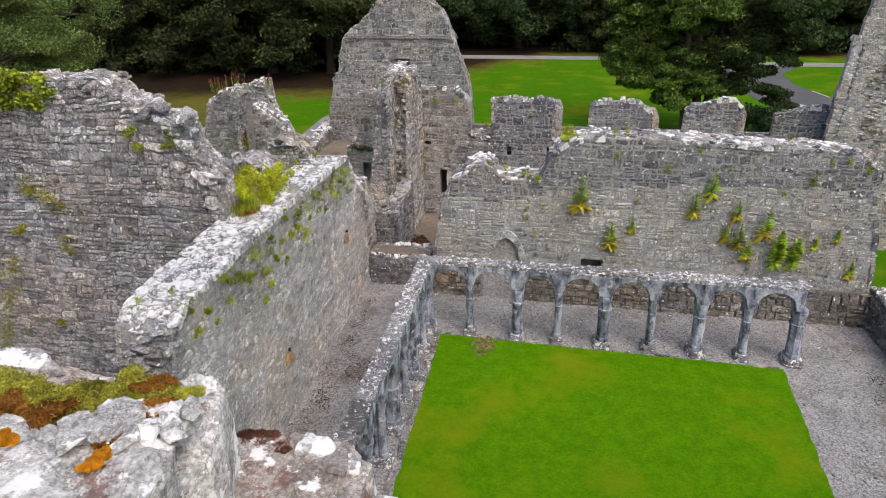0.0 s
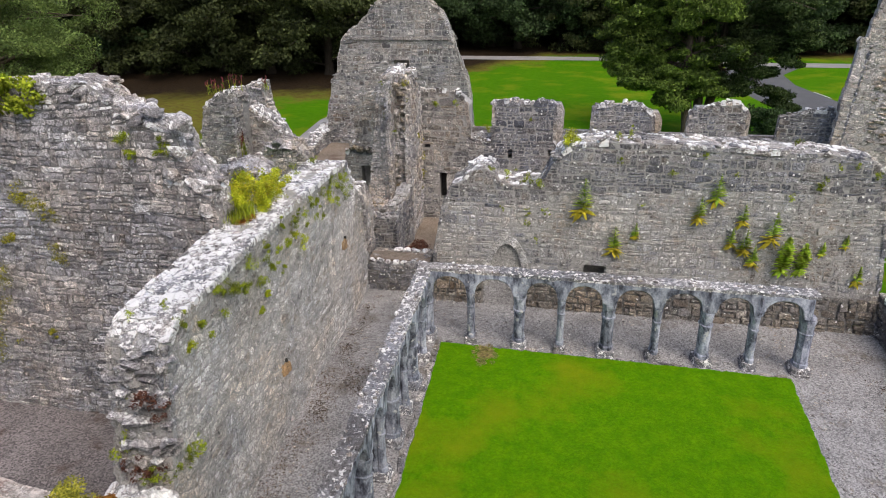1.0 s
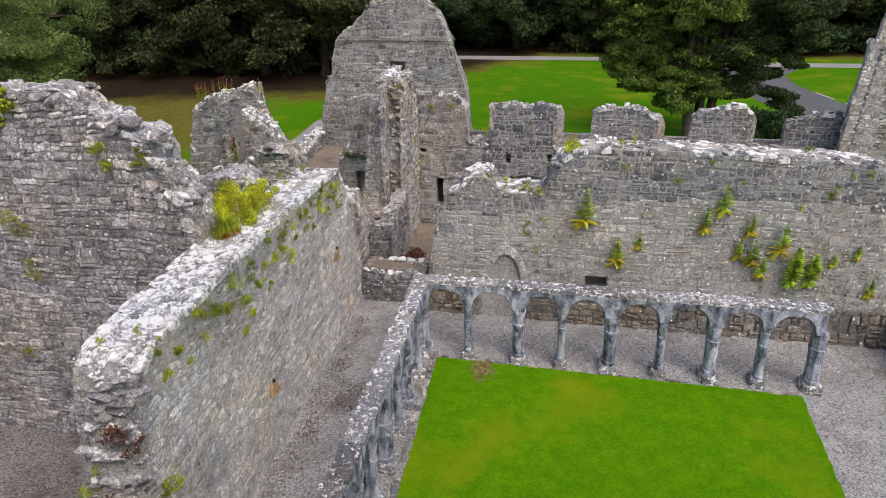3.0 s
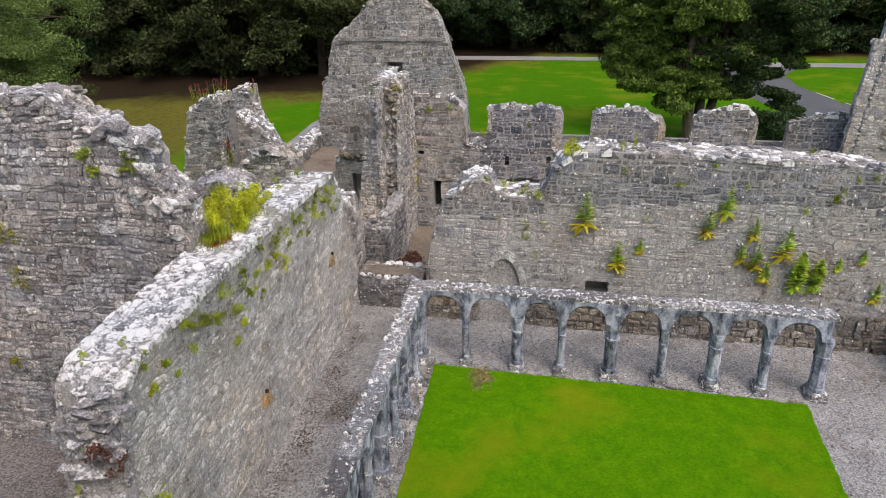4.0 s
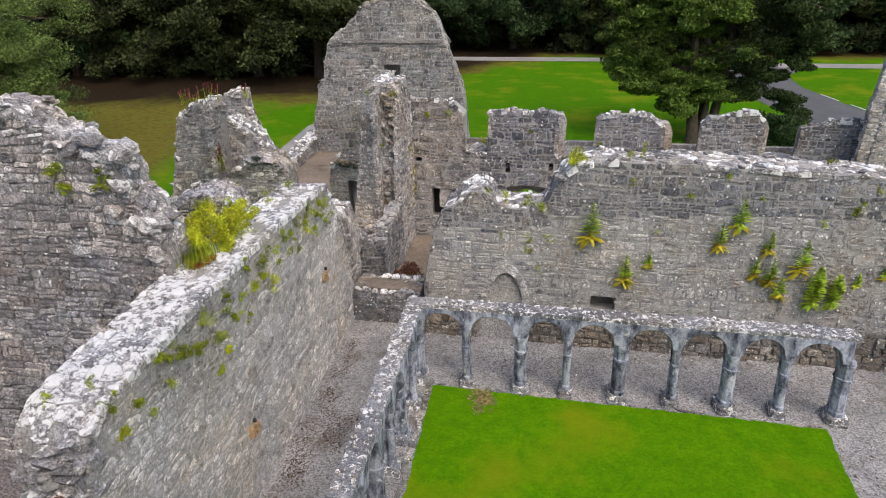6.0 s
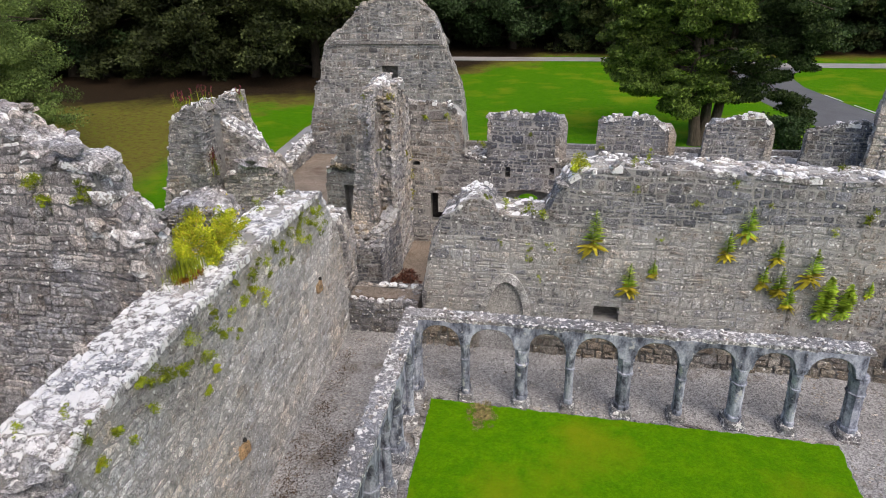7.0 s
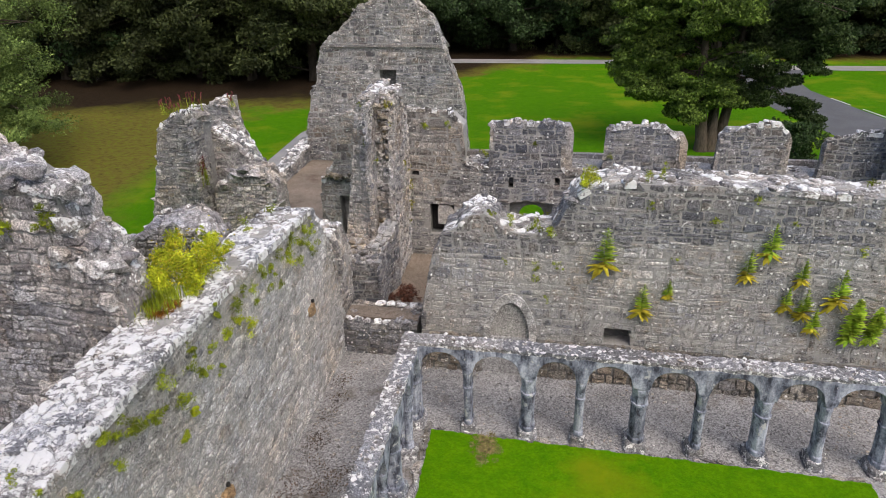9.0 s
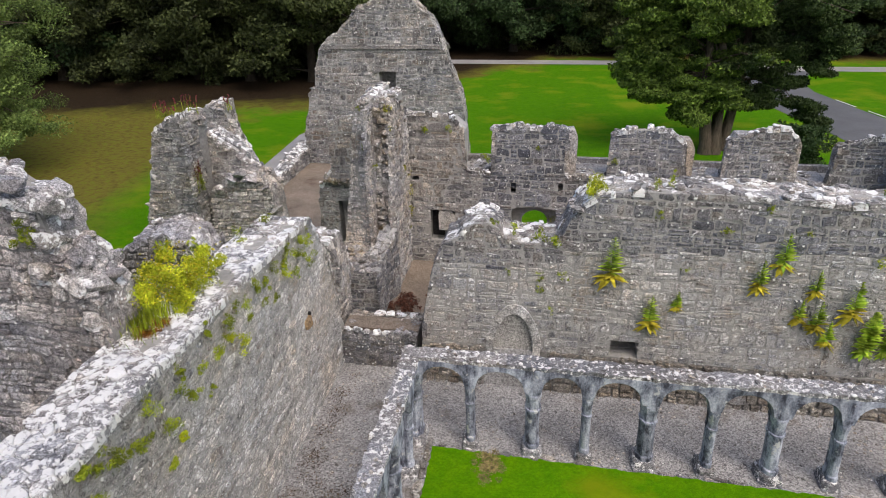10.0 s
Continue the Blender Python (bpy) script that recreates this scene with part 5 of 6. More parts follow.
for i in range(40):
    x_, y_ = NEAR_RNG.uniform(-0.56, -0.2), NEAR_RNG.uniform(0.3, 0.55)
    w_ = NEAR_RNG.uniform(0.03, 0.1)
    part("rock", hull_rock(NEAR_RNG, (x_, y_, 7.99 + NEAR_RNG.uniform(-0.02, 0.02)), (w_ * 1.6, w_, w_ * 0.5), (NEAR_RNG.uniform(-14, 14), NEAR_RNG.uniform(-14, 14), NEAR_RNG.uniform(0, 180)), 3, 0.004), M_NEAR_BROWN, wall_south)

# ---- cloister arcade ----
def ring_part(soup, plan, levels):
    """A moulded stone: the plan outline swept through (z, scale) levels."""
    n = len(plan)
    verts = [(x * k, y * k, z) for z, k in levels for x, y in plan]
    faces = [tuple(range(n - 1, -1, -1)), tuple(range((len(levels) - 1) * n, len(levels) * n))]
    for l in range(len(levels) - 1):
        faces += [(l * n + i, l * n + (i + 1) % n, (l + 1) * n + (i + 1) % n, (l + 1) * n + i) for i in range(n)]
    soup.add(verts, faces)


def dumbbell(w, d):
    """Two shafts joined by a web, the pair standing across the wall."""
    r = w / 2
    out = []
    for side in (1, -1):
        for i in range(9):
            a = math.pi * (-0.15 + 1.3 * i / 8)
            out.append((r * math.cos(a) * side, side * (d / 2 - r + r * math.sin(a))))
        out.append((-r * 0.6 * side, 0.0))
    return out


def octagon(w, d):
    c = 0.29
    return [(w / 2, -d / 2 + d * c), (w / 2, d / 2 - d * c), (w / 2 - w * c, d / 2), (-w / 2 + w * c, d / 2), (-w / 2, d / 2 - d * c), (-w / 2, -d / 2 + d * c), (-w / 2 + w * c, -d / 2), (w / 2 - w * c, -d / 2)]


def cluster(w, d):
    """A lobed pier."""
    out = []
    for i in range(28):
        a = 2 * math.pi * i / 28
        k = 0.86 + 0.14 * abs(math.cos(2 * a))
        out.append((w / 2 * k * math.copysign(abs(math.cos(a)) ** 0.7, math.cos(a)), d / 2 * k * math.copysign(abs(math.sin(a)) ** 0.7, math.sin(a))))
    return out


SPRING = 1.45


def plumb(soup, m):
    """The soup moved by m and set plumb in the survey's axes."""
    out = Soup()
    out.f = soup.f
    for v in soup.v:
        q = m @ Vector(v)
        out.v.append((q.x + PLUMB[0] * (q.z - 1.0), q.y + PLUMB[1] * q.z, q.z))
    return out


def column(plan, rng, arcade, m, wide):
    """One support: a worn plinth, a shaft and a moulded capital."""
    shaft = Soup()
    ring_part(shaft, plan, [(0.18, 1.12), (0.27, 1.14), (0.3, 1.0), (0.7, 0.985), (1.05, 0.985)])
    ob = part("column", plumb(shaft, m), M_CARVED, arcade, "fluted dark limestone column")
    cap = Soup()
    ring_part(cap, plan, [(1.02, 0.99), (1.035, 1.14), (1.075, 1.15), (1.09, 1.0), (1.2, 1.01), (1.3, 1.07), (1.36, 1.16), (1.41, 1.17), (1.43, 1.1), (SPRING + 0.02, 1.1)])
    part("capital", plumb(cap, m), M_CARVED, ob, "moulded bell capital")
    w, d = max(p[0] for p in plan) * 2, max(p[1] for p in plan) * 2
    base = Soup()
    sq = [(sx * (w / 2 + 0.075) + rng.uniform(-0.02, 0.02), sy * (d / 2 + 0.07) + rng.uniform(-0.02, 0.02)) for sx, sy in ((1, -0.7), (1, 0.7), (0.75, 1), (-0.75, 1), (-1, 0.7), (-1, -0.7), (-0.75, -1), (0.75, -1))]
    ring_part(base, sq, [(-0.05, 1.08), (0.05, 1.08), (0.065, 1.0), (0.15, 0.98), (0.185, 0.88)])
    part("plinth", plumb(base, m), M_COPING, ob, "worn and broken limestone plinth")
    return ob


def bay(s0, s1, w0, w1, depth, top):
    """The carved stones over one opening: a flat block with a pointed-segmental arch cut out of it."""
    a, b = s0 + w0 / 2, s1 - w1 / 2
    m, h = (a + b) / 2, (b - a) / 2
    n = 16
    curve = []
    for i in range(n + 1):
        x = -1 + 2 * i / n
        curve.append((m + h * x, SPRING + 0.43 * (1 - abs(x) ** 2.3) ** 0.52))
    ring = [(s0, SPRING)] + curve + [(s1, SPRING), (s1, top), (s0, top)]
    soup = Soup()
    k = len(ring)
    cham = 0.035
    faces = []
    verts = []
    levels = [(-depth / 2, cham), (-depth / 2 + cham, 0.0), (depth / 2 - cham, 0.0), (depth / 2, cham)]
    for y, c in levels:
        for i, (s, z) in enumerate(ring):
            verts.append((s, y, z + (c if 1 <= i <= n + 1 else 0)))
    for l in range(3):
        faces += [(l * k + i, l * k + (i + 1) % k, (l + 1) * k + (i + 1) % k, (l + 1) * k + i) for i in range(k)]
    for base, flip in ((0, True), (3 * k, False)):
        tl, tr = base + k - 1, base + k - 2
        for i in range(n + 2):
            u0 = (ring[i][0] - s0) / (s1 - s0)
            f = (base + i, base + i + 1, tr if u0 > 0.5 else tl)
            faces.append(f if flip else f[::-1])
        mid = [i for i in range(n + 3) if (ring[i][0] - s0) / (s1 - s0) > 0.5][0]
        f = (base + mid, tr, tl)
        faces.append(f if flip else f[::-1])
    soup.add(verts, faces)
    return soup


def arcade(name, places, turn, origin, kinds, rng, label):
    """A run of arches on columns at the places along it."""
    m0 = pose(*origin, 0, 0, turn)
    root = thing(name, None, None, label, "arcade")
    sizes = {"pair": (0.185, 0.31), "pier": (0.34, 0.4), "oct": (0.3, 0.34), "cluster": (0.29, 0.35)}
    wid = []
    for s, kind in zip(places, kinds):
        if kind == "none":
            wid.append(0.02)
            continue
        w, d = sizes[kind]
        plan = dumbbell(w, d) if kind == "pair" else octagon(w, d) if kind in ("oct", "pier") else cluster(w, d)
        column(plan, rng, root, m0 @ pose(s, 0, 0, rng.uniform(-0.8, 0.8), rng.uniform(-0.8, 0.8), rng.uniform(-2, 2)), w)
        wid.append(w * 1.04)
    for i in range(len(places) - 1):
        part("spandrel", plumb(bay(places[i] + 0.002, places[i + 1] - 0.002, wid[i], wid[i + 1], 0.38, 2.0), m0), M_CARVED, root, "carved arch stones")
    s, end = places[0] - (0.2 if kinds[0] != "none" else 0.0), places[-1] + 0.22
    while s < end - 0.1:
        w = min(rng.uniform(0.5, 1.1), end - s)
        lump = Soup()
        nx, ny = 7, 4
        top = [(s + 0.001 + (w - 0.002) * i / nx, -0.185 + 0.37 * j / ny + (rng.uniform(-0.022, 0.022) if j in (0, ny) else 0), 2.075 + rng.uniform(-0.022, 0.022)) for j in range(ny + 1) for i in range(nx + 1)]
        low = [(x, y, 1.995) for x, y, z in top]
        k = len(top)
        faces = [(j * (nx + 1) + i, j * (nx + 1) + i + 1, (j + 1) * (nx + 1) + i + 1, (j + 1) * (nx + 1) + i) for j in range(ny) for i in range(nx)]
        rim = [i for i in range(nx + 1)] + [(j + 1) * (nx + 1) - 1 for j in range(1, ny + 1)] + [ny * (nx + 1) + i for i in range(nx - 1, -1, -1)] + [j * (nx + 1) for j in range(ny - 1, 0, -1)]
        faces += [(rim[(i + 1) % len(rim)], rim[i], k + rim[i], k + rim[(i + 1) % len(rim)]) for i in range(len(rim))]
        lump.add(top + low, faces)
        part("coping_stone", plumb(lump, m0), M_COPING, root, "rough lichened coping stone")
        s += w
    for i in range(int((end - places[0]) * 9)):
        one = Soup()
        w = rng.uniform(0.04, 0.1)
        one.add(*rock(rng, (rng.uniform(places[0], end), rng.uniform(-0.2, 0.2), 2.085), (w * 1.3, w, w * 0.5)))
        part("loose_stone", plumb(one, m0), M_CAP, root)
    return root


arcade("arcade_north", [0.0, 1.2, 2.46, 3.53, 4.7, 5.88, 7.05, 8.15, 9.32], 0, (-2.65, 12.15, 0), ["pier", "pair", "cluster", "pair", "oct", "pair", "cluster", "pair", "oct"], R(31), "ruined cloister arcade of dark limestone columns")
arcade("arcade_west", [0.225, 0.93, 1.95, 2.86, 3.8, 4.76, 5.74, 6.74, 7.74, 8.74, 9.7], -90, (-2.65, 12.15, 0), ["none", "pair", "cluster", "pair", "oct", "pair", "cluster", "pair", "oct", "pair", "cluster"], R(32), "ruined cloister arcade of dark limestone columns")


# ---- plants and trees ----
def leaf_cloud(rng_np, centres, radii, count, size, aspect=0.55, corners=4):
    """Many small leaves round the given centres, as plain quads turned every way."""
    pick = rng_np.integers(0, len(centres), count)
    c, r = np.array(centres)[pick], np.array(radii)[pick]
    d = rng_np.normal(size=(count, 3))
    d /= np.linalg.norm(d, axis=1)[:, None]
    p = c + d * r * (rng_np.random(count) ** 0.45)[:, None]
    a = rng_np.normal(size=(count, 3)) + np.array([0, 0, -0.25])
    a /= np.linalg.norm(a, axis=1)[:, None]
    b = np.cross(a, rng_np.normal(size=(count, 3)) + d * 0.6)
    b /= np.linalg.norm(b, axis=1)[:, None] + 1e-9
    s = size * (0.6 + 0.8 * rng_np.random(count))[:, None]
    ring = [p - a * s, p - b * s * aspect, p + a * s, p + b * s * aspect] if corners == 4 else [p - a * s, p + a * s * 0.6 - b * s * aspect, p + a * s * 0.6 + b * s * aspect]
    v = np.stack(ring, axis=1).reshape(-1, 3)
    soup = Soup()
    soup.v = v.tolist()
    soup.f = np.arange(count * corners).reshape(-1, corners).tolist()
    return soup


def limb(soup, points, radii, sides=8):
    k = len(soup.v)
    for i, (p, r) in enumerate(zip(points, radii)):
        a, b = Vector(points[max(0, i - 1)]), Vector(points[min(len(points) - 1, i + 1)])
        q = (b - a).to_track_quat("Z", "Y")
        for j in range(sides):
            t = 2 * math.pi * j / sides
            soup.v.append(tuple(Vector(p) + q @ Vector((r * math.cos(t), r * math.sin(t), 0))))
    for i in range(len(points) - 1):
        for j in range(sides):
            soup.f.append((k + i * sides + j, k + i * sides + (j + 1) % sides, k + (i + 1) * sides + (j + 1) % sides, k + (i + 1) * sides + j))


def tree(name, seed, height, spread, low, leaves, size, mat, label, trunk_r=0.45, stems=1, lean=(0, 0), corners=4, limbs=24, clump=0.21, bark=None, clumps=9, lobes=(), feet=()):
    """A tree: flared trunk, limbs that fork, and a crown of leaf clumps at their ends, uneven and with gaps."""
    rng, rnp = random.Random(seed), np.random.default_rng(seed)
    root = thing(name, None, None, label, "tree")
    wood, centres, radii = Soup(), [], []
    for s in range(stems):
        bx, by = (rng.uniform(-0.4, 0.4), rng.uniform(-0.4, 0.4)) if stems > 1 else (0, 0)
        if feet:
            bx, by = feet[s]
        k = 1.2 if feet else 3.0
        tops = Vector((bx * k + lean[0], by * k + lean[1], height * 0.72))
        pts = [(bx * 0.6, by * 0.6, -0.3), (bx * 0.7, by * 0.7, 0.5), (bx + tops.x * 0.2, by + tops.y * 0.2, height * 0.25), (tops.x * 0.6, tops.y * 0.6, height * 0.5), tuple(tops)]
        limb(wood, pts, [trunk_r * 1.4, trunk_r, trunk_r * 0.8, trunk_r * 0.5, trunk_r * 0.15], 10)
        for i in range(limbs):
            h = low + (height * 0.9 - low) * (i + rng.random()) / limbs
            k = min(1.0, h / (height * 0.72))
            start = Vector((tops.x * k, tops.y * k, h * 0.82))
            a = rng.uniform(0, 6.283)
            u = (h - low) / (height - low)
            reach = spread * (0.55 + 0.75 * math.sin(math.pi * min(1, 0.25 + 0.75 * u)) ** 0.8) * rng.uniform(0.6, 1.05) * (0.62 if u > 0.8 else 1)
            tip = start + Vector((math.cos(a) * reach, math.sin(a) * reach, rng.uniform(-0.12, 0.3) * reach))
            mid = start.lerp(tip, 0.5) + Vector((0, 0, 0.12 * reach))
            limb(wood, [tuple(start), tuple(mid), tuple(tip)], [trunk_r * 0.3, trunk_r * 0.16, 0.02], 5)
            for j in range(clumps):
                q = mid.lerp(tip, rng.uniform(-0.5, 1.1)) + Vector((rng.gauss(0, 0.14), rng.gauss(0, 0.14), rng.gauss(0, 0.1))) * reach
                centres.append(tuple(q))
                g = rng.uniform(0.35, 0.95) * spread * clump
                radii.append((g * 1.25, g * 1.25, g * 0.7))
    for lx, ly, lz, lr in lobes:
        limb(wood, [(tops.x * 0.35, tops.y * 0.35, max(3.4, lz * 0.8)), (lx * 0.5, ly * 0.5, max(3.5, lz)), (lx * 0.9, ly * 0.9, lz)], [trunk_r * 0.2, trunk_r * 0.1, 0.01], 5)
        for j in range(int(3 + 12 * lr)):
            d = Vector((rng.gauss(0, 1), rng.gauss(0, 1), rng.gauss(0, 1))).normalized() * lr * rng.uniform(0.45, 1.0)
            centres.append((lx + d.x, ly + d.y, lz + d.z * 0.75))
            g = rng.uniform(0.26, 0.62)
            radii.append((g * 1.15, g * 1.15, g * 0.5))
    part("trunk", wood, bark or M_BARK, root, "", True, own=True)
    part("crown", leaf_cloud(rnp, centres, radii, leaves, size, 0.55, corners), mat, root, kind="stuff", own=True)
    return root


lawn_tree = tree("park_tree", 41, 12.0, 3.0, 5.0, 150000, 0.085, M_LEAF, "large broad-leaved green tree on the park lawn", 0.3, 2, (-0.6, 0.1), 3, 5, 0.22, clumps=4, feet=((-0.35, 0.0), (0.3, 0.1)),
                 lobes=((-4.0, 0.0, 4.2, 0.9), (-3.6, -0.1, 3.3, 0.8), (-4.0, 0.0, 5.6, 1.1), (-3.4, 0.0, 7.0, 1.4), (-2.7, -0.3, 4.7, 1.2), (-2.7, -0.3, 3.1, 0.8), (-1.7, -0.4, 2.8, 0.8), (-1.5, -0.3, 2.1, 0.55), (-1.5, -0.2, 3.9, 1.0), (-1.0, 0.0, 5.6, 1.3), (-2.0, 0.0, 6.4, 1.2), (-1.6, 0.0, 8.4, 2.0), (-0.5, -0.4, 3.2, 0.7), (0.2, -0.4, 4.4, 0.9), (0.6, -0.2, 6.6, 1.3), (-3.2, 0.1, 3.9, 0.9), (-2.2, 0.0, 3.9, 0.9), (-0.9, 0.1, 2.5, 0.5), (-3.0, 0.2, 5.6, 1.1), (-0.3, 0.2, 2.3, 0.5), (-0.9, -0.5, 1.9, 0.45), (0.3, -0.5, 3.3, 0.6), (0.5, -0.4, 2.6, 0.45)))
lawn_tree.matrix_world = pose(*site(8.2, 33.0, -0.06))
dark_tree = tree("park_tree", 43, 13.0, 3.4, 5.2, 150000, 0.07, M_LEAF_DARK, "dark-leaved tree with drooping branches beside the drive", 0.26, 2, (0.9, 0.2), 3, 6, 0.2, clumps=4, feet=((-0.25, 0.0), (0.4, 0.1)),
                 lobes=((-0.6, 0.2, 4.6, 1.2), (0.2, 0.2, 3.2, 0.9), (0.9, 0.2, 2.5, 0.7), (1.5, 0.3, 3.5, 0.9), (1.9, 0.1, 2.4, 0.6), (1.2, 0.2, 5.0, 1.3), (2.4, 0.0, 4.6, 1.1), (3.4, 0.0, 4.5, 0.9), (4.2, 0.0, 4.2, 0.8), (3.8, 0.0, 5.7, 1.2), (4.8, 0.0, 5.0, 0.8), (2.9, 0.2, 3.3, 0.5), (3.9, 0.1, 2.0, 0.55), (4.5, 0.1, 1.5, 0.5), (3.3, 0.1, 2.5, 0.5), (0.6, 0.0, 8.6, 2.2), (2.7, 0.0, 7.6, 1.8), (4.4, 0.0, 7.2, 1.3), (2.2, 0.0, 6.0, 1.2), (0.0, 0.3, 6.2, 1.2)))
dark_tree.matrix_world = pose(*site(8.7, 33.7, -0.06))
shrub = tree("park_shrub", 47, 3.0, 1.0, 0.3, 14000, 0.06, M_WOODS_GREEN, "dark leafy shrub under the lawn tree", 0.05, 3, corners=3, limbs=12, clump=0.3)
shrub.matrix_world = pose(*site(11.4, 30.0, -0.06))
willow = tree("pale_tree", 42, 11.0, 4.6, 1.5, 200000, 0.06, M_WILLOW, "pale green leafy tree behind the gable wall", 0.35, 2, corners=3, limbs=22, clump=0.23)
willow.matrix_world = pose(*site(-28.9, 26.5, -0.06))

wood_kinds = [tree("wood_tree", 50 + i, 16.0 + 2 * i, 5.0, 0.4, 42000, 0.16, M_WOODS if i < 2 else M_WOODS_GREEN, "tall dark tree at the edge of the woods", 0.4, corners=3, limbs=30, clump=0.24, bark=M_BARK_DARK) for i in range(4)]
spots = []
rng = random.Random(77)
for x0, x1, y, step in ((-56, -15, 48, 4.6), (-54, -12, 54, 6.0), (-12, 50, 66, 4.8), (-14, 50, 72, 7.0)):
    x = x0
    while x < x1:
        spots.append((x + rng.uniform(-1.4, 1.4), y + rng.uniform(-2, 2)))
        x += step
for i, (x, y) in enumerate(spots):
    m = pose(*site(x, y, -0.06), 0, 0, rng.uniform(0, 360))
    if i < 4:
        wood_kinds[i].matrix_world = m
    else:
        copy_thing(wood_kinds[i % 2 if x < -14 else 2 + i % 2 if i % 5 else 0], m)

rnp = np.random.default_rng(5)
c = np.stack([rnp.uniform(-110, 110, 900), rnp.uniform(74, 80, 900), rnp.uniform(0, 17, 900)], axis=1)
thing("far_woods", leaf_cloud(rnp, c.tolist(), [(3.0, 2.0, 2.2)] * 900, 60000, 0.7), M_WOODS, "dense dark woodland behind the park", "woods", kind="stuff")
c = np.stack([rnp.uniform(-110, -14, 500), rnp.uniform(51, 60, 500), rnp.uniform(0, 14, 500)], axis=1)
thing("far_woods", leaf_cloud(rnp, c.tolist(), [(3.0, 2.0, 2.2)] * 500, 36000, 0.7), M_WOODS, "dense dark woodland behind the park", "woods", kind="stuff")


def blade(soup, base, tip, width, droop, n=4):
    """A leaf: a bent strip from base to tip."""
    b, t = Vector(base), Vector(tip)
    d = t - b
    side = d.cross(Vector((0, 0, 1)))
    side = side.normalized() if side.length > 1e-5 else Vector((1, 0, 0))
    k = len(soup.v)
    for i in range(n + 1):
        u = i / n
        p = b + d * u + Vector((0, 0, -droop * u * u + droop * 0.4 * u))
        w = width * math.sin(math.pi * min(0.97, 0.15 + 0.85 * u)) * 0.5
        soup.v += [tuple(p - side * w), tuple(p + side * w)]
    for i in range(n):
        soup.f.append((k + 2 * i, k + 2 * i + 1, k + 2 * i + 3, k + 2 * i + 2))


def wall_spire(rng, base, out, height, dry, name="wall_plant"):
    """A leafy rosette rooted in the wall: a tapering spire of leaves over a skirt of larger ones."""
    o = Vector(out)
    b = Vector(base)
    side = Vector((o.y, -o.x, 0))
    root = thing(name, None, None, "leafy spire with yellowing lower leaves rooted in the wall", "plant", "plants on the refectory wall")
    stem = Soup()
    axis = o * 0.06 * height + Vector((0, 0, 1)) * height
    limb(stem, [tuple(b - o * 0.04), tuple(b + o * 0.1 * height + Vector((0, 0, 0.1 * height))), tuple(b + axis * 0.6), tuple(b + axis)], [0.018, 0.016, 0.012, 0.004], 5)
    part("stem", stem, M_FERN, root)
    green, low = Soup(), Soup()
    bushy = dry < 0.4
    n = 260 if bushy else int(42 + 42 * height)
    for i in range(n):
        u = ((i + 0.5) / n) ** (0.9 if bushy else 1.35)
        a = i * 2.4 + rng.uniform(-0.4, 0.4)
        if bushy:
            r = height * (0.2 * min(1.0, (1 - u) / 0.5) ** 0.7 + 0.04) * rng.uniform(0.7, 1.15)
        else:
            r = height * ((0.4 if dry < 0.6 else 0.36) * (1 - u) ** 0.95 + 0.035) * rng.uniform(0.75, 1.15)
        start = b + o * 0.08 * height + (axis - o * 0.08 * height) * u
        up = rng.uniform(-0.8, 0.2) if u < 0.14 else rng.uniform(0.1, 0.5) if bushy else 0.15 + 0.7 * u
        dirv = side * math.cos(a) + o * (abs(math.sin(a)) * 0.45 + 0.05)
        tip = start + dirv * r + Vector((0, 0, r * up))
        blade(low if u < 0.13 * dry + rng.uniform(-0.05, 0.05) and not bushy else green, start, tip, r * 0.24 + 0.03, r * 0.15)
    if green.v:
        part("leaves", green, M_FERN, root, "fresh green leaves")
    if low.v:
        part("lower_leaves", low, M_FERN_DRY, root, "yellowed drooping leaves")
    return root


def tuft(rng, base, out, size, mat=None, name="wall_tuft", label="small green tuft growing from a joint", count=150, group="tufts on the walls", tall=1.0, leaf=0.0):
    """A small clump of fine leaves."""
    rnp = np.random.default_rng(rng.randrange(10 ** 6))
    b, o = Vector(base), Vector(out)
    centres, radii = [], []
    for i in range(7):
        c = b + o * size * 0.25 + Vector((rng.gauss(0, 0.35), rng.gauss(0, 0.35), rng.gauss(0.1, 0.4) * tall)) * size
        centres.append(tuple(c))
        g = size * rng.uniform(0.25, 0.55)
        radii.append((g, g, g * 0.9 * tall))
    return thing(name, leaf_cloud(rnp, centres, radii, count, leaf or max(0.014, size * 0.16), 0.35), mat or M_TUFT, label, "plant", group, "stuff")


rng = random.Random(91)
for x, z, h, dry in ((1.33, 2.92, 0.98, 1.2), (2.25, 1.86, 0.74, 1.5), (2.79, 2.28, 0.42, 1.3), (4.72, 3.42, 0.72, 0.5), (4.35, 2.88, 0.66, 1.5), (5.46, 2.84, 0.55, 0.9), (5.25, 2.2, 0.52, 1.6), (5.61, 2.06, 0.66, 1.5), (5.87, 1.73, 0.56, 1.0), (6.23, 2.42, 0.8, 1.2), (6.61, 1.57, 1.05, 0.3), (7.06, 1.6, 0.85, 0.3), (7.52, 2.11, 0.36, 0.8), (8.03, 2.34, 0.36, 0.8), (8.5, 1.39, 0.5, 1.3)):
    wall_spire(rng, (x, 14.16 + 0.146 * z, z), (0, -1, 0), h, dry)
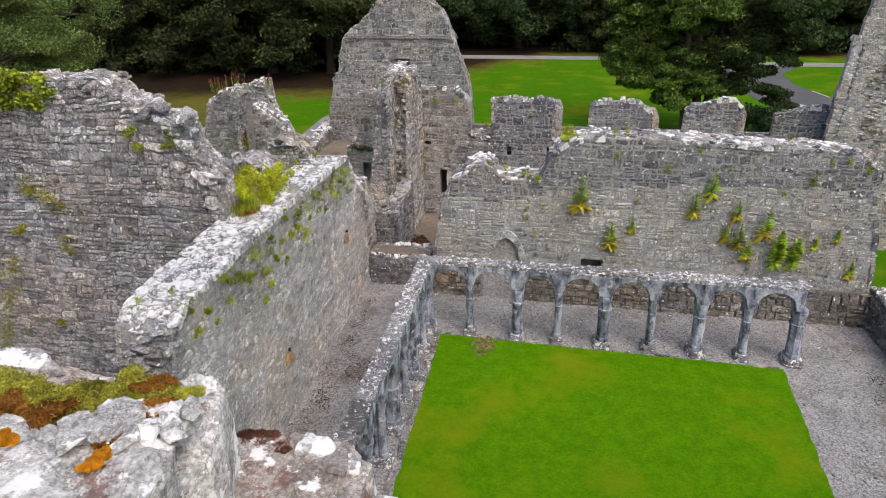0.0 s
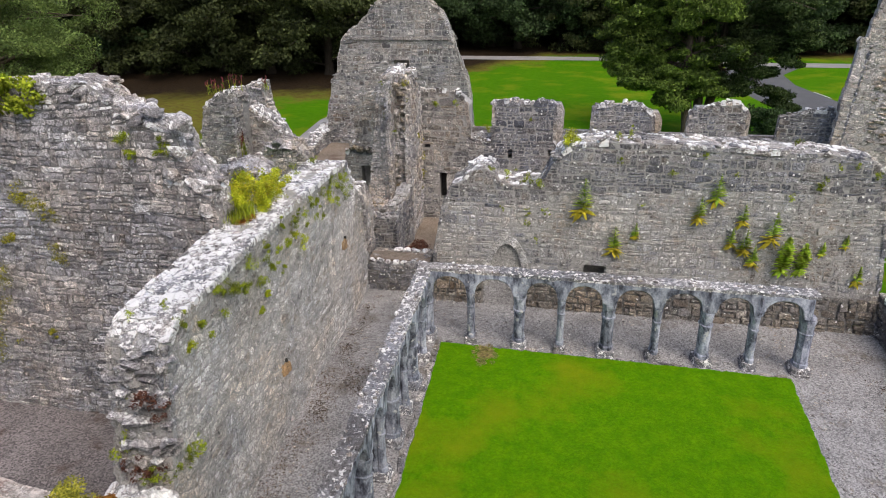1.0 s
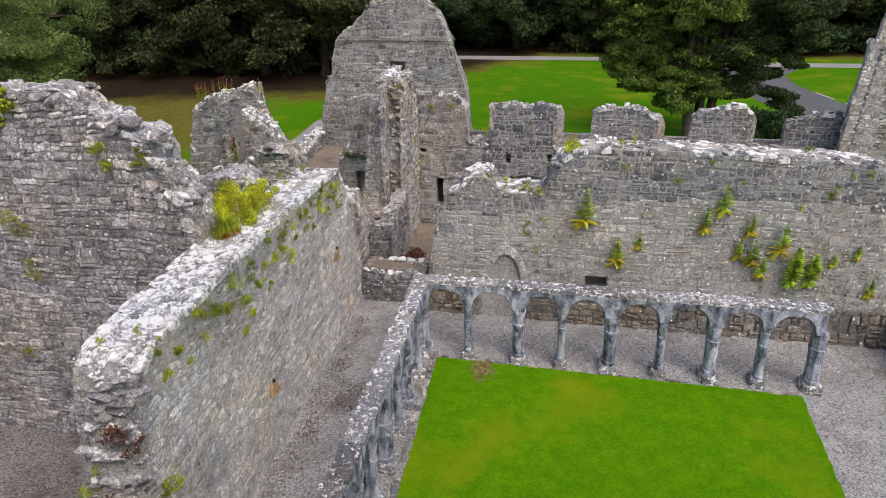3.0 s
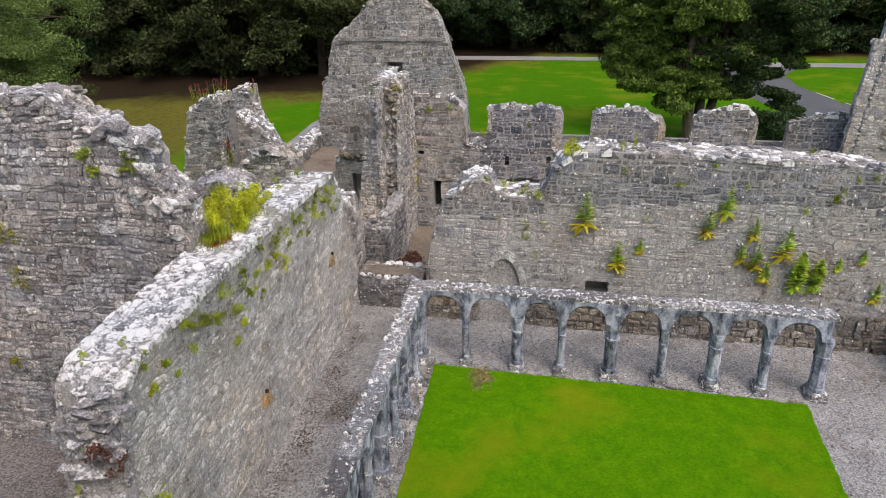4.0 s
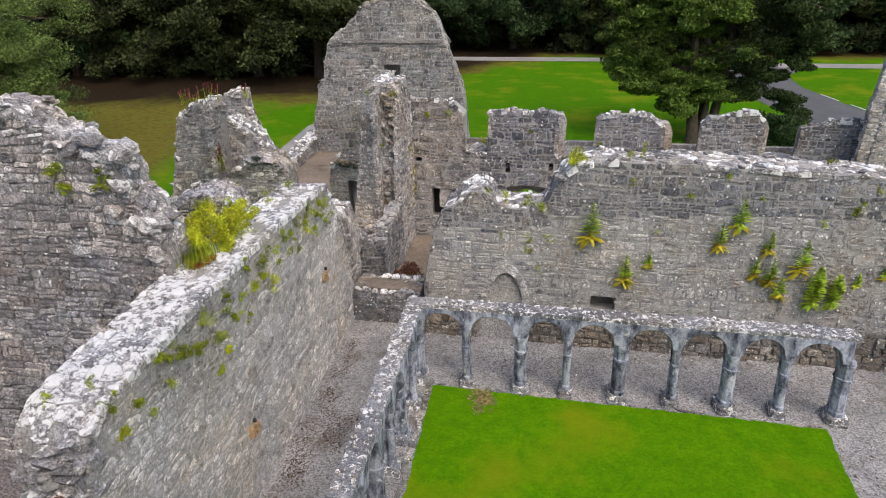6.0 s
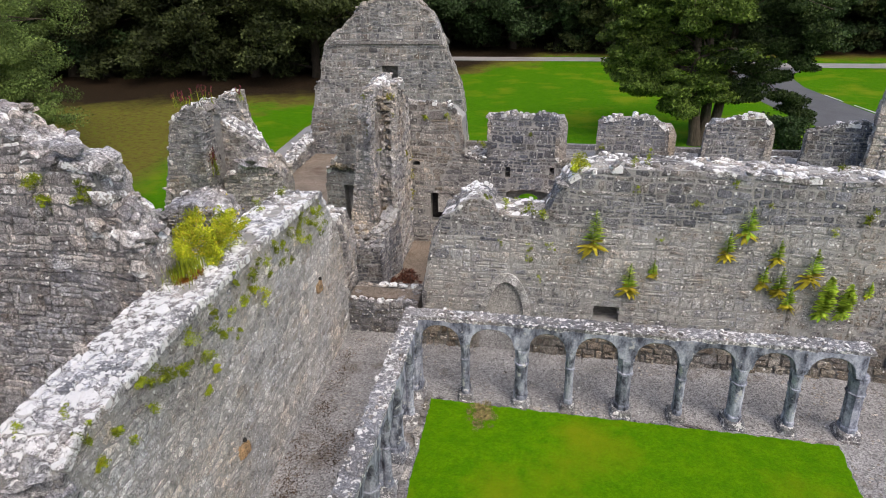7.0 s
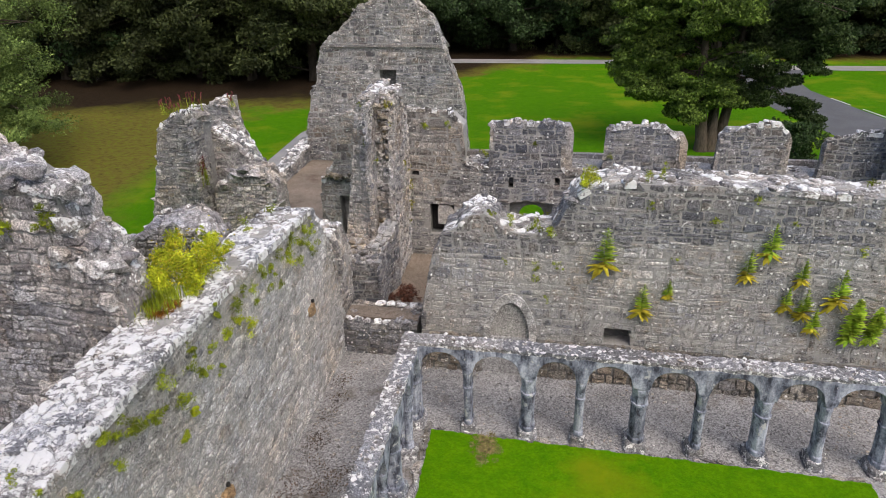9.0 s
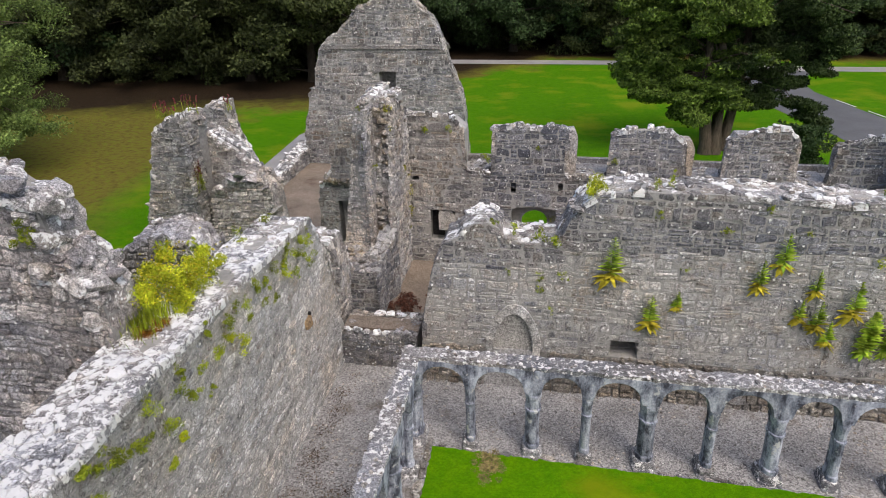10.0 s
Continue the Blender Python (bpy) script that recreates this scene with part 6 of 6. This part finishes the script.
for x, z, w in ((3.52, 4.05, 0.16), (4.29, 4.6, 0.12), (5.11, 4.11, 0.1), (6.51, 3.56, 0.15), (7.14, 3.94, 0.2), (2.21, 4.36, 0.12), (2.86, 3.17, 0.1), (7.5, 4.4, 0.1), (7.9, 4.42, 0.1), (8.33, 4.22, 0.14), (-0.14, 2.51, 0.14), (-0.16, 2.79, 0.12), (0.32, 2.86, 0.14), (-0.9, 2.88, 0.1), (0.1, 2.04, 0.1)):
    tuft(rng, (x, 14.14 + 0.146 * z, z), (0, -1, 0), w)
tuft(rng, (0.88, 14.95, 4.75), (0, -0.2, 0.3), 0.34, count=1500, leaf=0.025, mat=M_WEED, label="bushy yellow-green weed on the wall top", name="wall_weed")
for x, y, z, w in ((-0.75, 14.9, 3.8, 0.16), (-0.2, 14.8, 3.65, 0.2), (0.15, 14.75, 3.65, 0.22), (-1.3, 14.9, 3.85, 0.14), (2.4, 15.2, 5.0, 0.16), (2.1, 15.0, 4.95, 0.14), (6.6, 15.3, 4.85, 0.14), (9.1, 20.7, 3.0, 0.22), (-0.4, 20.48, 3.85, 0.12), (-1.9, 20.45, 3.5, 0.2), (1.9, 20.44, 3.55, 0.12), (-3.9, 20.56, 4.35, 0.2), (-3.2, 20.56, 4.4, 0.16)):
    tuft(rng, (x, y, z), (0, -0.4, 0.4), w)
tuft(rng, (0.1, 20.75, 1.5), (0, -0.3, 0.3), 0.26, count=900, leaf=0.025, mat=M_WEED, label="bushy yellow-green weed in the wall's recess", name="wall_weed")
A_TUFTS = [(6.6, 3.8, 0.12), (7.0, 3.95, 0.12), (9.2, 4.05, 0.15), (9.3, 3.55, 0.1), (10.6, 4.2, 0.16), (10.7, 3.9, 0.14), (11.2, 3.85, 0.16), (11.7, 4.3, 0.16), (11.6, 3.7, 0.12), (12.5, 3.7, 0.16), (13.3, 4.1, 0.18), (13.2, 3.6, 0.14), (10.3, 4.35, 0.12), (8.6, 4.1, 0.13)]
for y, z, w in A_TUFTS:
    tuft(rng, (-4.97 - 0.012 * z, y, z), (1, 0, 0), w, count=200, leaf=0.019)
for y, z, w in ((8.05, 4.3, 0.19), (8.26, 3.81, 0.17), (7.84, 3.94, 0.16), (7.36, 4.17, 0.17), (6.96, 4.4, 0.13), (8.75, 4.36, 0.13), (9.94, 4.26, 0.16), (9.64, 3.95, 0.13), (10.25, 3.65, 0.18), (8.87, 3.8, 0.12), (12.03, 4.21, 0.2), (12.63, 4.0, 0.2), (13.06, 3.97, 0.22),
                (11.0, 4.28, 0.16), (11.4, 4.15, 0.16), (8.16, 3.24, 0.1), (9.99, 3.96, 0.14), (8.44, 3.43, 0.1), (12.08, 4.0, 0.18), (9.5, 4.42, 0.1), (6.0, 4.45, 0.13), (6.04, 3.98, 0.12), (6.4, 4.13, 0.12), (7.19, 4.24, 0.15), (7.67, 4.04, 0.12), (12.3, 4.35, 0.18), (12.9, 4.25, 0.18)):
    tuft(rng, (-4.97 - 0.012 * z, y, z), (1, 0, 0), w * 1.05, M_WEED if rng.random() < 0.2 else None, count=420, leaf=0.019)
for x, z, w in ((-10.3, 5.02, 0.2), (-9.73, 4.62, 0.2), (-9.67, 3.91, 0.2), (-11.58, 1.68, 0.28), (-11.4, 2.48, 0.24), (-11.22, 3.23, 0.24), (-10.26, 1.98, 0.12), (-7.6, 6.0, 0.12), (-7.7, 6.3, 0.18), (-6.9, 6.1, 0.14), (-11.89, 1.32, 0.26), (-9.86, 4.8, 0.24), (-10.8, 4.1, 0.16)):
    tuft(rng, (x, 8.1 + 0.16 * z, z), (0, -1, 0), w * 1.35, M_MOSS if x < -9.5 else None, count=480, leaf=0.022)

# flowering clump and grass on the long wall's top
for y, x, w in ((9.8, -5.6, 0.36), (10.15, -5.55, 0.4), (10.5, -5.6, 0.36), (9.65, -5.9, 0.34), (10.1, -5.95, 0.38), (10.8, -5.7, 0.28), (10.4, -6.2, 0.32), (9.9, -6.25, 0.3), (10.9, -6.4, 0.26)):
    weed = tuft(rng, (x, y, 4.72), (0, 0, 0.5), w, M_WEED, "flowering_weed", "tall yellow-green flowering weed on the wall top", 2200, "weeds on the wall tops", 1.1, 0.022)
    heads = Soup()
    for i in range(40):
        heads.add(*rock(rng, (x + rng.gauss(0, 0.13), y + rng.gauss(0, 0.16), 4.95 + rng.gauss(0, 0.1)), (0.03, 0.03, 0.02)))
    part("flower_heads", heads, M_FLOWER_YELLOW, weed, "small yellow flower heads", kind="stuff")
sward = Soup()
for i in range(500):
    x, y = -5.75 + rng.gauss(0, 0.14), 9.35 + rng.gauss(0, 0.2)
    blade(sward, (x, y, 4.55), (x + rng.gauss(0, 0.07), y + rng.gauss(0, 0.07), 4.75 + rng.uniform(0, 0.2)), 0.012, 0.02, 2)
thatch = leaf_cloud(np.random.default_rng(15), [(-5.6 + rng.gauss(0, 0.1), 9.2 + rng.gauss(0, 0.12), 4.66) for i in range(30)], [(0.1, 0.08, 0.03)] * 30, 2600, 0.014, 0.3)
thing("dry_thatch", thatch, M_DRY, "rusty dry thatch under the grass on the wall top", "grass", "weeds on the wall tops", "stuff")
thing("grass_tuft", sward, M_TUFT, "clump of green grass on the wall top", "grass", "weeds on the wall tops", "stuff")
for x, y, z, w in ((-5.7, 13.0, 4.6, 0.16), (-5.9, 12.2, 4.55, 0.2), (-5.8, 5.9, 4.5, 0.12), (-5.4, 6.2, 4.6, 0.1), (-6.9, 11.4, 4.5, 0.26), (-6.4, 11.6, 4.5, 0.28), (-6.2, 11.2, 4.5, 0.26)):
    tuft(rng, (x, y, z), (0, 0, 0.6), w)

# ivy on the gable wall's far shoulder
rnp = np.random.default_rng(9)
c = [(-10.5 + 0.09 * k + 0.1 * math.sin(k * 3), 9.12 + 0.08 * math.cos(k * 5), 7.08 + 0.28 * math.sin(k * 2.3) - 0.012 * k) for k in range(-12, 12)]
thing("ivy", leaf_cloud(rnp, c, [(0.2, 0.2, 0.16)] * len(c), 5000, 0.035, 0.7), M_TUFT, "bright green ivy over the gable wall's shoulder", "ivy", kind="stuff")

# red valerian on the fragment
def valerian(x, y, z, n, h, spread):
    root = thing("red_valerian", None, None, "red-flowered valerian growing on broken masonry", "plant", "red valerian")
    stems, heads_ = Soup(), Soup()
    for i in range(n):
        px, py = x + rng.gauss(0, spread), y + rng.gauss(0, 0.1)
        hh = h * rng.uniform(0.6, 1.1)
        tx = px + rng.gauss(0, 0.06)
        limb(stems, [(px, py, z), (tx, py, z + hh)], [0.012, 0.006], 4)
        for j in range(7):
            blade(stems, (px, py, z + hh * j / 9), (px + rng.gauss(0, 0.1), py - 0.06 + rng.gauss(0, 0.06), z + hh * j / 9 + 0.04), 0.03, 0.03, 2)
        for j in range(5):
            heads_.add(*rock(rng, (tx + rng.gauss(0, 0.02), py, z + hh * (0.72 + 0.08 * j)), (0.045, 0.045, 0.04)))
    part("foliage", stems, M_TUFT, root, kind="stuff")
    part("flower_heads", heads_, M_FLOWER_RED, root, "dull red flower heads", kind="stuff")


valerian(-12.6, 20.4, 4.55, 12, 0.5, 0.22)
valerian(-12.2, 20.8, 4.6, 10, 0.55, 0.25)
valerian(-11.75, 20.0, 2.2, 16, 0.9, 0.12)
valerian(-11.75, 22.75, 4.25, 5, 0.55, 0.1)

# moss cushions on the church wall's head
rng = random.Random(123)
rnp = np.random.default_rng(12)
MOSSES = [(x, y, 8.325, w, M_MOSS, "green") for x, y, w in ((-1.078, 0.299, 0.089), (-0.997, 0.283, 0.089), (-0.933, 0.299, 0.089), (-0.852, 0.299, 0.081), (-0.787, 0.283, 0.073), (-0.957, 0.258, 0.065), (-0.835, 0.258, 0.057), (-0.722, 0.339, 0.073), (-0.665, 0.364, 0.073), (-0.609, 0.348, 0.065), (-0.552, 0.364, 0.049), (-0.673, 0.299, 0.065), (-0.617, 0.299, 0.049), (-0.56, 0.315, 0.041), (-0.673, 0.234, 0.041))]
MOSSES += [(x, y, 8.34, w, M_DRY, "rusty") for x, y, w in ((-1.046, 0.242, 0.049), (-0.916, 0.242, 0.049), (-0.803, 0.25, 0.049), (-0.641, 0.356, 0.028), (-0.592, 0.38, 0.032), (-0.56, 0.291, 0.041), (-0.536, 0.258, 0.032), (-0.592, 0.226, 0.041), (-0.568, 0.186, 0.032), (-0.511, 0.234, 0.024))]
MOSSES += [(x, y, 8.343, w, M_ORANGE, "bright orange") for x, y, w in ((-0.58, 0.145, 0.024), (-0.576, 0.121, 0.02), (-0.803, 0.153, 0.024))]
MOSSES += [(x, y, 8.02, w, M_RUST, "dark") for x, y, w in ((-0.5, 0.53, 0.05), (-0.44, 0.52, 0.05), (-0.4, 0.5, 0.03))]
for x, y, z, w, m, lab in MOSSES:
    cs = [(x + rng.gauss(0, w * 0.5), y + rng.gauss(0, w * 0.3), z + rng.gauss(0, w * 0.08)) for i in range(12)]
    thing("moss", leaf_cloud(rnp, cs, [(w * 0.45, w * 0.4, w * 0.22)] * 12, 6500, 0.0042, 0.3), m, lab + " moss cushion on the lichened wall head", "moss", "moss cushions", "stuff")

# worn grass where people step onto the garth, and the garth's stone edging
rng = random.Random(321)
c = [(-1.0 + rng.gauss(0, 0.12), 11.6 + rng.gauss(0, 0.16), 0.05) for i in range(90)]
thing("worn_patch", leaf_cloud(np.random.default_rng(8), c, [(0.09, 0.09, 0.012)] * 90, 4200, 0.013, 0.5), M_STRAW, "worn straw-coloured grass trodden bare in the lawn", "grass", kind="stuff")
edging = thing("garth_edging", None, None, "row of sunken worn edging stones beside the lawn", "kerb", kind="structure")
y = 4.2
while y < 12.0:
    w = rng.uniform(0.2, 0.5)
    one = Soup()
    one.add(*rock(rng, (-2.3 + rng.uniform(-0.03, 0.03), y + w / 2, 0.02), (rng.uniform(0.1, 0.2), w, 0.09), True, 0.0))
    part("edging_stone", one, M_GREY, edging)
    y += w * 0.95
x = -2.1
while x < 6.7:
    w = rng.uniform(0.12, 0.4)
    one = Soup()
    one.add(*rock(rng, (x + w / 2, 11.96 - 0.014 * (x + 2) + rng.uniform(-0.03, 0.03), 0.01), (w, rng.uniform(0.08, 0.16), 0.07), True, 0.0))
    if rng.random() < 0.5:
        part("edging_stone", one, M_GREY, edging)
    x += w

# growth on the flue, at the long wall's broken end, and stained blocks in its face
for y, z, w in ((18.45, 5.5, 0.16), (18.6, 4.9, 0.14), (18.5, 4.2, 0.12), (19.6, 3.4, 0.2), (20.1, 2.6, 0.24), (20.2, 1.8, 0.22), (20.0, 1.2, 0.2), (20.25, 3.0, 0.18)):
    tuft(rng, (-4.49 - 0.01 * z, y, z), (1, -0.3, 0), w, M_MOSS)
for x, z, w in ((-5.1, 5.2, 0.12), (-5.2, 4.4, 0.12), (-4.9, 3.9, 0.1), (-5.35, 5.5, 0.1)):
    tuft(rng, (x, 17.7 + 0.146 * z, z), (0, -1, 0), w)
for x, y, z, w in ((-4.95, 5.3, 2.4, 0.22), (-4.95, 5.6, 2.3, 0.18), (-5.85, 5.05, 2.75, 0.2), (-5.0, 5.0, 2.35, 0.2), (-5.25, 4.85, 2.4, 0.18), (-5.6, 5.1, 2.6, 0.16), (-5.75, 5.35, 3.4, 0.12), (-5.1, 5.3, 3.2, 0.1), (-5.8, 5.2, 2.9, 0.14)):
    tuft(rng, (x, y, z), (0.2, -0.6, 0.3), w)
for y, z in ((8.62, 1.42), (12.75, 2.35)):
    one = Soup()
    one.add(*rock(rng, (-5.01, y, z), (0.14, 0.34, 0.32), True, 0.0))
    part("stained_block", one, M_OCHRE, wall_west, "orange-stained block")
    # a solid lump coloured near-black as a putlog hole's shade
    one = Soup()
    one.add(*rock(rng, (-4.985, y + 0.1, z + 0.17), (0.08, 0.07, 0.08), True, 0.0))
    part("putlog_hole", one, M_HOLE_SHADE, wall_west, "near-black lump painted as the shade of a putlog hole")

# withered growth in the long wall's broken end
c = [(-5.2 + rng.gauss(0, 0.1), 5.18 + rng.gauss(0, 0.05), 3.6 + rng.gauss(0, 0.12)) for i in range(22)] + [(-5.4 + rng.gauss(0, 0.14), 4.85 + rng.gauss(0, 0.06), 2.5 + rng.gauss(0, 0.08)) for i in range(18)]
thing("withered_plant", leaf_cloud(np.random.default_rng(61), c, [(0.06, 0.06, 0.05)] * len(c), 1100, 0.02, 0.5), M_RUST, "withered red-brown plant in the wall's broken end", "plant", "tufts on the walls", "stuff")

thing("withered_heap", leaf_cloud(heap_, HEAP_AT, [(0.09, 0.09, 0.05)] * len(HEAP_AT), 2600, 0.03, 0.4), M_RUST, "heap of withered brown stalks on the earth floor", "plant", "", "stuff")

# fallen leaves blown against the long wall's foot
rnp = np.random.default_rng(77)
c = [(-4.75 + 0.2 * abs(rng.gauss(0, 1)), rng.uniform(5, 14.4), 0.02) for i in range(60)] + [(rng.uniform(-4.8, -3.2), 10.2 + rng.gauss(0, 0.5), 0.02) for i in range(25)] + [(8.6 + rng.gauss(0, 0.3), rng.uniform(8, 12), 0.02) for i in range(20)]
thing("fallen_leaves", leaf_cloud(rnp, c, [(0.3, 0.3, 0.01)] * len(c), 5200, 0.018, 0.6), M_LITTER, "brown fallen leaves scattered on the gravel", "leaves", kind="stuff")
